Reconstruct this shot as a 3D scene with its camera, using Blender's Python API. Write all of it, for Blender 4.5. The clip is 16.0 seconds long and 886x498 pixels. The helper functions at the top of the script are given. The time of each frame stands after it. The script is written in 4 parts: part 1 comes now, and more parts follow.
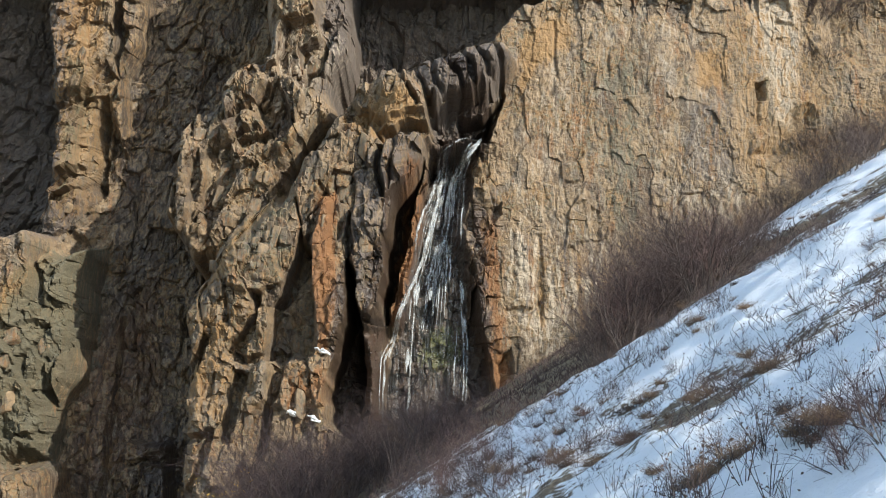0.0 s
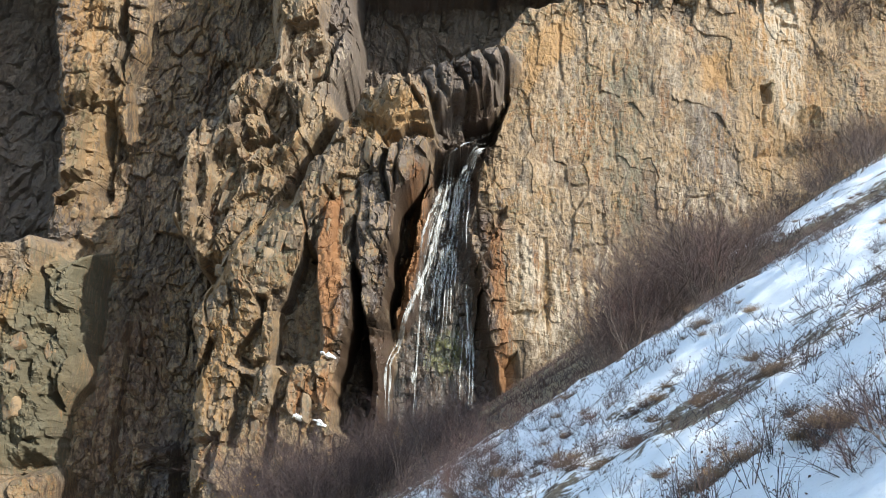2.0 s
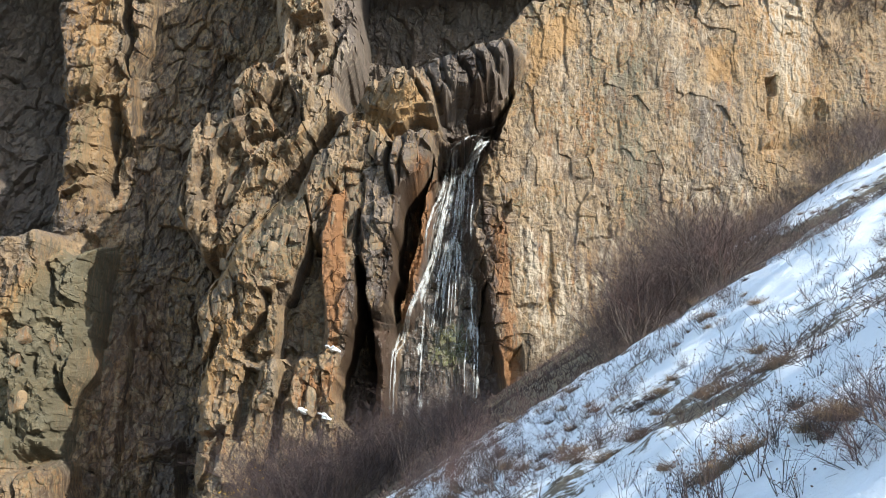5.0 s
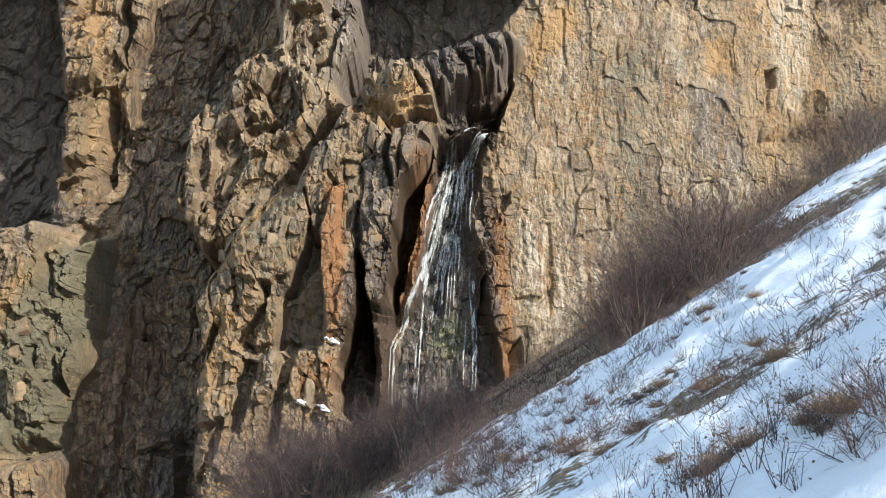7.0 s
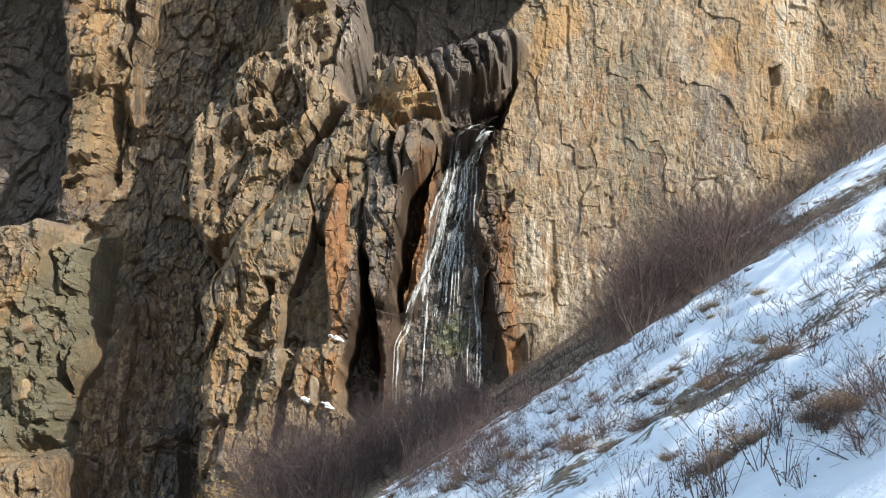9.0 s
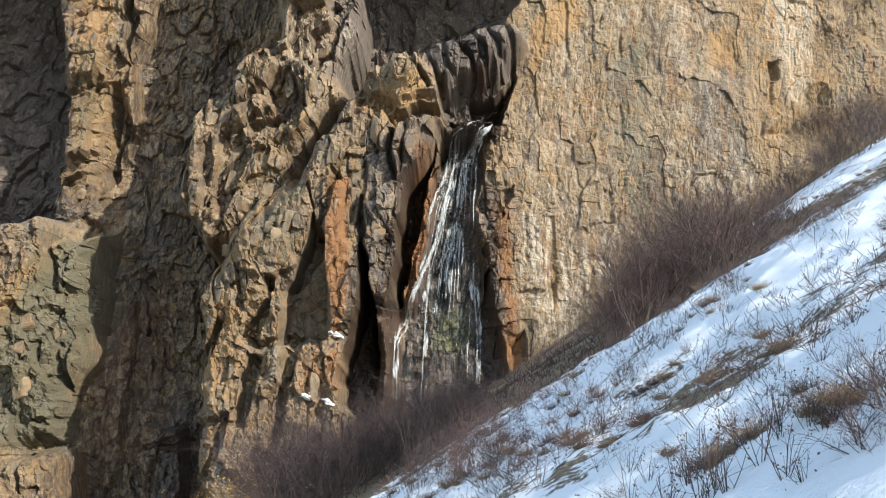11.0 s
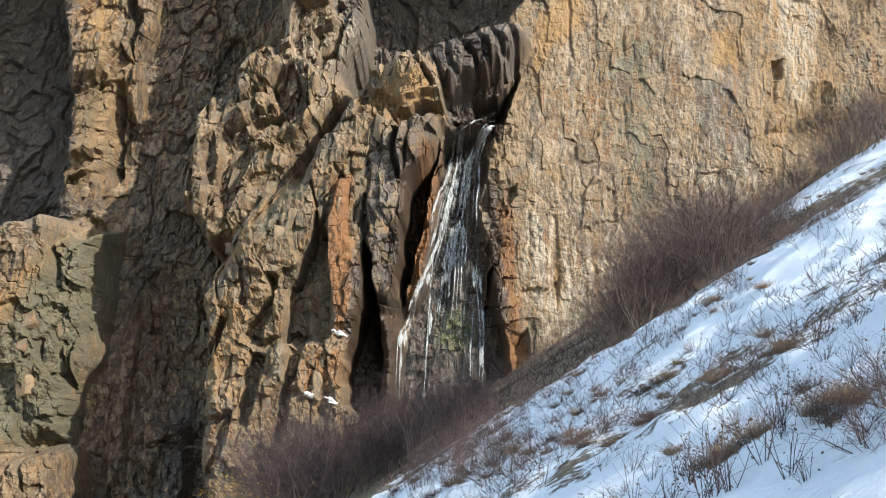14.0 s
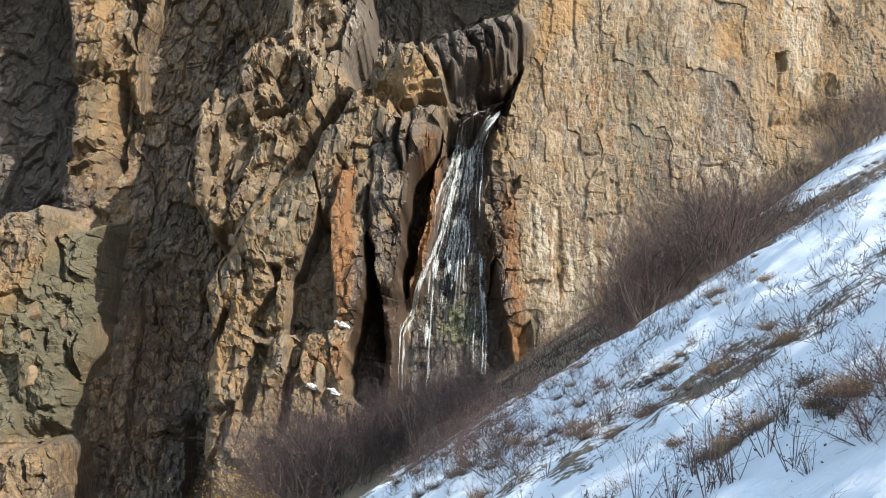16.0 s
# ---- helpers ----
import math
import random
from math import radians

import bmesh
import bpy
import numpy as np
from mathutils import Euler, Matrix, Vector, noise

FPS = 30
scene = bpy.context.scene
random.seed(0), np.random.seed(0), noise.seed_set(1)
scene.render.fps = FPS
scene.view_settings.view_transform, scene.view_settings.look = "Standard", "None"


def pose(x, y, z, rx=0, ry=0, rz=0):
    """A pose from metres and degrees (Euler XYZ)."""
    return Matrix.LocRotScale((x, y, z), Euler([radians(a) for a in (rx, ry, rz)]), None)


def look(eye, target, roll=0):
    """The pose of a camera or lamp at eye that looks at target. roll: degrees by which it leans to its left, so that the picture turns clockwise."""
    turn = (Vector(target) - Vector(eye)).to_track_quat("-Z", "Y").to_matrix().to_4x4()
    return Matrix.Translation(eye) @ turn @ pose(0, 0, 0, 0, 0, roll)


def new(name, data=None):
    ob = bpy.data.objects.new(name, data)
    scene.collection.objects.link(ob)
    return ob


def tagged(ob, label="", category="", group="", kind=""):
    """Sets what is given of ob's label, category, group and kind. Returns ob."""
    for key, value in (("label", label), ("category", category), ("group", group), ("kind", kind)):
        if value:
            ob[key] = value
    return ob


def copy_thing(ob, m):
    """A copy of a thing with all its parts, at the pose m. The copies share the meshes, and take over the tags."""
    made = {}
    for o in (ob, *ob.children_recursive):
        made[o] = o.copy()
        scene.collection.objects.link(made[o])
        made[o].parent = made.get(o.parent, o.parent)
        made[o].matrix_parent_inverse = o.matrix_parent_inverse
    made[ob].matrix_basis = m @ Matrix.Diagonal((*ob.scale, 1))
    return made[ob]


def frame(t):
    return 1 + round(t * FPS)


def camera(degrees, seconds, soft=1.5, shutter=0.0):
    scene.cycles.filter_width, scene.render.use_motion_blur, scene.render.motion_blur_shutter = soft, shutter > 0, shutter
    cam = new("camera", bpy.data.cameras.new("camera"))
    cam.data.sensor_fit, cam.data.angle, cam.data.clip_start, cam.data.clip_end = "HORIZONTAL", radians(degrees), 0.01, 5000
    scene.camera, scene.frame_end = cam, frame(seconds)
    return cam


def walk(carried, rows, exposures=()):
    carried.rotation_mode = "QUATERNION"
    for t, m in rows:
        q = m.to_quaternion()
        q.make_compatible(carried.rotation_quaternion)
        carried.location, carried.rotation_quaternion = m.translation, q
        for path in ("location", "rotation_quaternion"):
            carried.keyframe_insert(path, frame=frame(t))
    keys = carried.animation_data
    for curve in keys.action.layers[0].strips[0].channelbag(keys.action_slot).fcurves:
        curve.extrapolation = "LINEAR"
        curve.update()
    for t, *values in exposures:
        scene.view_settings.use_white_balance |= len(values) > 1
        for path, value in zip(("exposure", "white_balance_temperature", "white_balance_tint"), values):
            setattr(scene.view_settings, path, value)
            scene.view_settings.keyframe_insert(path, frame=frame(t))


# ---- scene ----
EYE_ROWS = [
    (0.0, pose(0.0050, 0, 1.6, 99.503, -0.109, -0.440)),
    (0.5, pose(0.0045, 0, 1.6, 99.653, -0.109, -0.379)),
    (1.0, pose(0.0040, 0, 1.6, 99.650, -0.020, -0.286)),
    (1.5, pose(0.0035, 0, 1.6, 99.662, -0.053, -0.259)),
    (2.0, pose(0.0030, 0, 1.6, 99.683, 0.015, -0.159)),
    (2.5, pose(0.0025, 0, 1.6, 99.742, -0.082, -0.072)),
    (3.0, pose(0.0020, 0, 1.6, 99.589, 0.103, 0.038)),
    (3.5, pose(0.0015, 0, 1.6, 99.527, 0.070, 0.076)),
    (4.0, pose(0.0010, 0, 1.6, 99.483, 0.083, 0.078)),
    (6.5, pose(-0.0015, 0, 1.6, 99.092, 0.037, 0.004)),
    (7.0, pose(-0.0020, 0, 1.6, 99.000, 0.000, 0.000)),
    (7.5, pose(-0.0025, 0, 1.6, 99.005, 0.007, 0.053)),
    (8.0, pose(-0.0030, 0, 1.6, 99.037, -0.013, 0.111)),
    (8.5, pose(-0.0035, 0, 1.6, 98.992, -0.066, 0.172)),
    (9.0, pose(-0.0040, 0, 1.6, 98.880, -0.002, 0.188)),
    (11.5, pose(-0.0065, 0, 1.6, 98.698, 0.251, 0.208)),
    (12.0, pose(-0.0070, 0, 1.6, 98.741, 0.202, 0.199)),
    (12.5, pose(-0.0075, 0, 1.6, 98.749, 0.198, 0.168)),
    (13.0, pose(-0.0080, 0, 1.6, 98.729, 0.278, 0.206)),
    (13.5, pose(-0.0085, 0, 1.6, 98.679, 0.155, 0.255)),
    (14.0, pose(-0.0090, 0, 1.6, 98.632, 0.127, 0.338)),
    (14.5, pose(-0.0095, 0, 1.6, 98.567, 0.071, 0.356)),
    (15.0, pose(-0.0100, 0, 1.6, 98.390, -0.041, 0.362)),
    (15.5, pose(-0.0105, 0, 1.6, 98.296, 0.021, 0.409)),
    (16.0, pose(-0.0110, 0, 1.6, 98.241, -0.004, 0.456)),
]
cam = camera(40, 16.0, soft=1.0)
walk(cam, EYE_ROWS, exposures=((0.0, 1.30, 6470, 3), (0.5, 1.33, 6470, 3), (2.0, 1.59, 6470, 3), (7.0, 1.58, 6470, 3), (16.0, 1.53, 6470, 3)))

# ---- light: low winter sun from behind and to the right, clear sky ----
SUN_TO = Vector((0.67, -0.60, 0.452)).normalized()
world = bpy.data.worlds.new("sky")
scene.world = world
world.use_nodes = True
wn = world.node_tree
sky = wn.nodes.new("ShaderNodeTexSky")
sky.sky_type, sky.sun_disc = "NISHITA", False
sky.sun_elevation = math.asin(SUN_TO.z)
sky.sun_rotation = math.atan2(SUN_TO.x, SUN_TO.y)
wn.links.new(sky.outputs[0], wn.nodes["Background"].inputs[0])
wn.nodes["Background"].inputs[1].default_value = 0.15
sun = new("sun", bpy.data.lights.new("sun", "SUN"))
sun.data.energy, sun.data.angle, sun.data.color = 2.7, radians(0.5), (1.0, 0.93, 0.84)
sun.matrix_world = look(SUN_TO * 200, (0, 0, 0))


# ---- materials ----
class Nodes:
    """Short hand for wiring one material."""

    def __init__(self, name, rough=0.8):
        self.mat = bpy.data.materials.new(name)
        self.mat.use_nodes = True
        self.t = self.mat.node_tree
        self.bsdf = self.t.nodes["Principled BSDF"]
        self.bsdf.inputs["Roughness"].default_value = rough
        self.co = self.t.nodes.new("ShaderNodeTexCoord").outputs["Object"]

    def put(self, socket, value):
        if isinstance(value, bpy.types.NodeSocket):
            self.t.links.new(value, socket)
        elif isinstance(value, tuple) and len(value) == 3 and socket.type == "RGBA":
            socket.default_value = (*value, 1)
        else:
            socket.default_value = value

    def scaled(self, sx, sy, sz):
        n = self.t.nodes.new("ShaderNodeMapping")
        self.put(n.inputs["Vector"], self.co)
        n.inputs["Scale"].default_value = (sx, sy, sz)
        return n.outputs[0]

    def noise(self, scale, detail=5.0, rough=0.6, at=None, distort=0.0):
        n = self.t.nodes.new("ShaderNodeTexNoise")
        self.put(n.inputs["Vector"], at or self.co)
        for k, v in (("Scale", scale), ("Detail", detail), ("Roughness", rough), ("Distortion", distort)):
            n.inputs[k].default_value = v
        return n.outputs[0]

    def cells(self, scale, at=None, feature="F1"):
        n = self.t.nodes.new("ShaderNodeTexVoronoi")
        n.feature = feature
        self.put(n.inputs["Vector"], at or self.co)
        n.inputs["Scale"].default_value = scale
        return n.outputs["Distance"]

    def ramp(self, value, lo, hi, a=0.0, b=1.0):
        n = self.t.nodes.new("ShaderNodeMapRange")
        n.interpolation_type = "SMOOTHSTEP"
        for i, v in enumerate((value, lo, hi, a, b)):
            self.put(n.inputs[i], v)
        return n.outputs[0]

    def mix(self, fac, a, b, how="MIX"):
        n = self.t.nodes.new("ShaderNodeMix")
        n.data_type, n.blend_type = "RGBA", how
        self.put(n.inputs[0], fac)
        self.put(n.inputs[6], a)
        self.put(n.inputs[7], b)
        return n.outputs[2]

    def sums(self, op, a, b):
        n = self.t.nodes.new("ShaderNodeMath")
        n.operation, n.use_clamp = op, op != "ADD"
        self.put(n.inputs[0], a)
        self.put(n.inputs[1], b)
        return n.outputs[0]

    def attr(self, name):
        n = self.t.nodes.new("ShaderNodeAttribute")
        n.attribute_name = name
        return n.outputs["Fac"]

    def chance(self):
        return self.t.nodes.new("ShaderNodeObjectInfo").outputs["Random"]

    def island(self):
        return self.t.nodes.new("ShaderNodeNewGeometry").outputs["Random Per Island"]

    def bump(self, height, strength, distance):
        n = self.t.nodes.new("ShaderNodeBump")
        n.inputs["Strength"].default_value, n.inputs["Distance"].default_value = strength, distance
        self.put(n.inputs["Height"], height)
        self.t.links.new(n.outputs[0], self.bsdf.inputs["Normal"])

    def done(self, colour, rough=None):
        self.put(self.bsdf.inputs["Base Color"], colour)
        if rough is not None:
            self.put(self.bsdf.inputs["Roughness"], rough)
        return self.mat


def rock_material(name, loose=False):
    m = Nodes(name, 0.85)
    streak = m.noise(1.0, 7, 0.65, m.scaled(2.6, 2.6, 0.22), 0.4)
    rust = m.noise(1.0, 6, 0.65, m.scaled(1.3, 1.3, 0.16), 0.5)
    fine = m.noise(3.2, 10, 0.8)
    tone = m.chance() if loose else m.attr("tone")
    col = m.mix(m.ramp(tone, 0.2, 0.8), (0.112, 0.077, 0.050), (0.357, 0.260, 0.160))
    col = m.mix(m.ramp(m.noise(0.45, 7, 0.7), 0.47, 0.60, 0, 0.75), col, (0.315, 0.180, 0.072))
    col = m.mix(m.ramp(m.noise(0.8, 8, 0.72, m.scaled(1.3, 1.0, 0.6)), 0.50, 0.62, 0, 0.75), col, (0.207, 0.180, 0.148))
    col = m.mix(m.ramp(rust, 0.56, 0.68, 0, 0.7), col, (0.299, 0.136, 0.048))
    col = m.mix(m.ramp(m.noise(1.1, 8, 0.75, m.scaled(1.8, 1.8, 0.4)), 0.55, 0.68, 0, 0.75), col, (0.415, 0.336, 0.240))
    col = m.mix(m.ramp(streak, 0.56, 0.70, 0, 0.55), col, (0.11, 0.085, 0.064))
    lichen = m.sums("MULTIPLY", m.ramp(m.noise(4.5, 8, 0.78), 0.49, 0.58), m.ramp(m.noise(0.45, 4, 0.6), 0.45, 0.58))
    col = m.mix(m.sums("MULTIPLY", lichen, 0.8), col, (0.187, 0.180, 0.116))
    col = m.mix(m.ramp(fine, 0.48, 0.60, 0, 0.7), col, (0.075, 0.055, 0.042))
    col = m.mix(m.ramp(m.noise(7.0, 7, 0.78), 0.56, 0.64, 0, 0.6), col, (0.415, 0.376, 0.320))
    if not loose:
        patch = m.noise(2.6, 6, 0.7, m.scaled(1.4, 1.4, 0.4))
        # the damp and grey tints also carry shade put into the rock colour
        for what, colour, full in (("slate_and_shade", (0.137, 0.116, 0.108), 0.85), ("pale", (0.53, 0.455, 0.355), 0.9), ("iron", (0.274, 0.120, 0.040), 0.8),
                                   ("ochre", (0.349, 0.208, 0.084), 0.8), ("wet_and_shade", (0.06, 0.042, 0.034), 0.9), ("lichen", (0.118, 0.118, 0.080), 0.75), ("moss", (0.085, 0.095, 0.022), 0.9)):
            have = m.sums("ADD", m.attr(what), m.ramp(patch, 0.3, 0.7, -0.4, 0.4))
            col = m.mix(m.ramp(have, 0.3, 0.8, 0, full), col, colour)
        rough = m.ramp(m.attr("wet_and_shade"), 0.2, 0.9, 0.85, 0.35)
    else:
        rough = 0.85
    grit = m.sums("ADD", m.noise(7.0, 9, 0.70), m.sums("MULTIPLY", m.noise(1.0, 7, 0.7, m.scaled(6, 6, 2.6)), 0.6))
    col = m.mix(1.0, col, (0.69, 0.66, 0.635), "MULTIPLY")
    m.bump(grit, 0.8, 0.09)
    return m.done(col, rough)


def ground_material():
    m = Nodes("snow_and_soil", 0.7)
    n1, n2 = m.noise(1.5, 7, 0.7), m.noise(9.0, 6, 0.7)
    soil = m.mix(m.ramp(n2, 0.35, 0.65), (0.085, 0.058, 0.036), (0.27, 0.20, 0.115))
    soil = m.mix(m.ramp(n1, 0.45, 0.65, 0, 0.7), soil, (0.21, 0.165, 0.085))
    cover = m.sums("ADD", m.attr("snow"), m.sums("ADD", m.ramp(n2, 0.3, 0.7, -0.22, 0.22), m.ramp(n1, 0.3, 0.7, -0.2, 0.2)))
    fac = m.ramp(cover, 0.42, 0.58)
    snow = m.mix(n1, (0.88, 0.89, 0.90), (0.93, 0.93, 0.94))
    m.bump(m.sums("ADD", m.noise(4.0, 8, 0.65), n2), 0.9, 0.07)
    m.put(m.bsdf.inputs["Subsurface Weight"], 0.0)
    return m.done(m.mix(fac, soil, snow), 0.65)


def plain_plant(name, dark, light, rough=0.75):
    m = Nodes(name, rough)
    mixv = m.sums("ADD", m.sums("MULTIPLY", m.chance(), 0.5), m.sums("MULTIPLY", m.noise(3.0, 4), 0.6))
    return m.done(m.mix(m.ramp(mixv, 0.25, 0.8), dark, light))


def water_material(name, lo, hi, gain):
    m = Nodes(name, 0.25)
    long = m.noise(1.0, 6, 0.7, m.scaled(17, 6, 0.40), 0.3)
    drops = m.noise(1.0, 6, 0.75, m.scaled(20, 12, 3.0))
    a = m.ramp(m.sums("ADD", m.sums("MULTIPLY", long, 0.7), m.sums("MULTIPLY", drops, 0.35)), lo, hi, 0, gain)
    m.put(m.bsdf.inputs["Alpha"], a)
    m.bump(drops, 0.5, 0.04)
    return m.done((0.70, 0.73, 0.75), 0.3)


ROCK = rock_material("weathered_rock")
STONE = rock_material("loose_rock", True)
GROUND = ground_material()
RED_TWIG = plain_plant("red_twigs", (0.034, 0.017, 0.016), (0.100, 0.050, 0.043))
TWIG = plain_plant("bare_twigs", (0.019, 0.012, 0.011), (0.062, 0.036, 0.030))
# darker copy of the bare twigs: the scrub's shade put into its colour
SHADED_TWIG = plain_plant("shaded_scrub_twigs", (0.014, 0.009, 0.009), (0.048, 0.027, 0.026))
STEM = plain_plant("bush_stems", (0.035, 0.026, 0.022), (0.105, 0.075, 0.06))
STRAW = plain_plant("dry_grass", (0.065, 0.042, 0.026), (0.18, 0.115, 0.066))
DEAD = plain_plant("dead_leaves", (0.035, 0.022, 0.016), (0.11, 0.062, 0.038))
YELLOW = plain_plant("yellow_leaves", (0.18, 0.10, 0.012), (0.36, 0.22, 0.03))
FOAM = water_material("white_water", 0.34, 0.80, 0.72)
VEIL = water_material("water_film", 0.47, 0.74, 0.22)
SNOW = Nodes("old_snow", 0.6)
SNOW.bump(SNOW.noise(5.0, 7, 0.65), 0.5, 0.05)
SNOW = SNOW.done((0.84, 0.86, 0.90))


# ---- fields ----
def lattice(ix, iz, seed):
    n = (ix.astype(np.int64) * 374761393 + iz.astype(np.int64) * 668265263 + seed * 974634533) & 0xFFFFFFFF
    n = ((n ^ (n >> 13)) * 1274126177) & 0xFFFFFFFF
    n = ((n ^ (n >> 16)) * 2246822519) & 0xFFFFFFFF
    return ((n ^ (n >> 15)) & 0xFFFFFF) / float(0xFFFFFF)


def soft_noise(x, z, seed):
    ix, iz = np.floor(x), np.floor(z)
    u, v = x - ix, z - iz
    u, v = u * u * (3 - 2 * u), v * v * (3 - 2 * v)
    a, b = lattice(ix, iz, seed), lattice(ix + 1, iz, seed)
    c, d = lattice(ix, iz + 1, seed), lattice(ix + 1, iz + 1, seed)
    return (a * (1 - u) + b * u) * (1 - v) + (c * (1 - u) + d * u) * v - 0.5


def layers(x, z, seed, octaves=4, gain=0.5):
    total, amp = 0.0 * x, 1.0
    for k in range(octaves):
        total = total + amp * soft_noise(x, z, seed + 31 * k)
        x, z, amp = x * 2.03 + 3.1, z * 2.03 + 7.7, amp * gain
    return total


def blocks(x, z, seed, tilt=1.0):
    """Fractured rock: each cell is a tilted plane of its own. Gives the relief, the distance from the nearest joint and a value for each cell."""
    ix, iz = np.floor(x), np.floor(z)
    best, second = np.full(x.shape, 9.0), np.full(x.shape, 9.0)
    relief, value = np.zeros(x.shape), np.zeros(x.shape)
    for i in (-1, 0, 1):
        for j in (-1, 0, 1):
            cx, cz = ix + i, iz + j
            dx = x - (cx + 0.1 + 0.8 * lattice(cx, cz, seed))
            dz = z - (cz + 0.1 + 0.8 * lattice(cx, cz, seed + 1))
            d = np.maximum(abs(dx), abs(dz)) * 0.6 + 0.4 * np.hypot(dx, dz)
            v = lattice(cx, cz, seed + 2)
            h = v - 0.5 + tilt * (dx * (lattice(cx, cz, seed + 3) - 0.5) + dz * (lattice(cx, cz, seed + 4) - 0.5))
            near = d < best
            second = np.where(near, best, np.minimum(second, d))
            relief, value = np.where(near, h, relief), np.where(near, v, value)
            best = np.where(near, d, best)
    return relief, second - best, value


STEP = 0.058
GX, GZ = np.arange(-33.0, 33.0, STEP), np.arange(-8.0, 37.0, STEP)
CX, CZ = np.meshgrid(GX, GZ)
WX = CX + 0.55 * layers(CX * 0.7, CZ * 0.35, 5) + 0.11 * layers(CX * 2.6, CZ * 1.3, 6, 3)
WZ = CZ + 0.70 * layers(CX * 0.7, CZ * 0.5, 7) + 0.13 * layers(CX * 2.6, CZ * 2.0, 8, 3)


def within(outline, reach=0.0):
    """The grid cells near an outline (x, z), and how far inside of it each one lies."""
    pts = np.array(outline)
    lo, hi = pts.min(0) - 1.5 - reach, pts.max(0) + 1.5 + reach
    i0, i1 = np.searchsorted(GX, (lo[0], hi[0]))
    j0, j1 = np.searchsorted(GZ, (lo[1], hi[1]))
    part = np.s_[j0:j1, i0:i1]
    x, z = WX[part], WZ[part]
    best, inside = np.full(x.shape, 1e9), np.zeros(x.shape, bool)
    for (ax, az), (bx, bz) in zip(pts, np.roll(pts, -1, 0)):
        ex, ez = bx - ax, bz - az
        s = np.clip(((x - ax) * ex + (z - az) * ez) / (ex * ex + ez * ez + 1e-9), 0, 1)
        best = np.minimum(best, np.hypot(x - ax - s * ex, z - az - s * ez))
        inside ^= ((az > z) != (bz > z)) & (x < ex * (z - az) / (ez if abs(ez) > 1e-9 else 1e-9) + ax)
    return part, np.where(inside, best, -best)


OUT = np.zeros(CX.shape)  # how far the rock stands out towards the valley
STAIN = {k: np.zeros(CX.shape) for k in ("iron", "wet_and_shade", "pale", "ochre", "slate_and_shade", "lichen", "moss")}


def mass(outline, level, edge):
    """A body of rock at its own level, with flanks rounded over about edge metres."""
    part, d = within(outline)
    m = 1 - np.exp(-np.maximum(d, 0) / edge)
    OUT[part] = OUT[part] * (1 - m) + level * m


def cut(outline, depth, edge=0.25):
    """A slot, ledge or plate: moves the rock in (negative) or out."""
    part, d = within(outline)
    OUT[part] += depth * np.clip(d / edge + 0.5, 0, 1)


def stain(kind, outline, soft=0.8, full=1.0):
    part, d = within(outline, soft)
    STAIN[kind][part] = np.maximum(STAIN[kind][part], full * np.clip(d / soft + 0.5, 0, 1))


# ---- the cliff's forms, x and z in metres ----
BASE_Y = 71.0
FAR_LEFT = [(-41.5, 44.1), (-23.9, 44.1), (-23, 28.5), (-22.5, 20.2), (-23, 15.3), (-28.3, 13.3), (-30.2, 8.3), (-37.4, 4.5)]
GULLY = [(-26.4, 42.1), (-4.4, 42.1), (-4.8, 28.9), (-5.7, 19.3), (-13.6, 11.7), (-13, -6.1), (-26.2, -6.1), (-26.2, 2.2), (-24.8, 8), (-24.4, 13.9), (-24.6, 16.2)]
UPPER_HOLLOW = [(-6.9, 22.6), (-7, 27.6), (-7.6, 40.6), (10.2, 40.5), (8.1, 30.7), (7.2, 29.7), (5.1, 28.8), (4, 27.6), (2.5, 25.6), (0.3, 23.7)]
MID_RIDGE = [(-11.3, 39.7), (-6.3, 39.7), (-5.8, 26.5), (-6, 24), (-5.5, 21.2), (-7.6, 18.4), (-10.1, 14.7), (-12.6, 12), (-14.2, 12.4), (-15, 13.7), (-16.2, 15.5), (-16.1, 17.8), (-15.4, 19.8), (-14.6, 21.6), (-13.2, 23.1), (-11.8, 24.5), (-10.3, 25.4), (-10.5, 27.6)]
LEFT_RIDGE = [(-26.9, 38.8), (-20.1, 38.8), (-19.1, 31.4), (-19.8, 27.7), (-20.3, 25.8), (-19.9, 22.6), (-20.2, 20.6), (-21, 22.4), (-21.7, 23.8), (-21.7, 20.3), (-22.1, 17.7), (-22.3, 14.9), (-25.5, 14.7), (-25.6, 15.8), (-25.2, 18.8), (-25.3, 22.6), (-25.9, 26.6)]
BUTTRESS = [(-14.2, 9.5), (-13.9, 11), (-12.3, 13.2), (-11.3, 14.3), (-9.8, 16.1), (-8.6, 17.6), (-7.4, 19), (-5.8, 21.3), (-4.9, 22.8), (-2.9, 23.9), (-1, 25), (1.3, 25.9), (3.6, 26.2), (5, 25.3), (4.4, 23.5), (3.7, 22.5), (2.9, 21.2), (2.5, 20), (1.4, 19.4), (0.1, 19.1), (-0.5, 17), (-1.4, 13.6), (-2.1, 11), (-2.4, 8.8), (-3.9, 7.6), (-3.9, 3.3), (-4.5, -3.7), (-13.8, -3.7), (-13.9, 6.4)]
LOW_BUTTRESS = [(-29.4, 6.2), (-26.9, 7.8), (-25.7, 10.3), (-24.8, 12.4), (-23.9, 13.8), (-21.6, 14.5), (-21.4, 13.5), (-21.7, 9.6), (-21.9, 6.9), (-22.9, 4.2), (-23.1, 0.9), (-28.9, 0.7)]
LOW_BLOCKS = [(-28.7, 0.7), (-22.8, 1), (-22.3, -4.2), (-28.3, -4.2)]
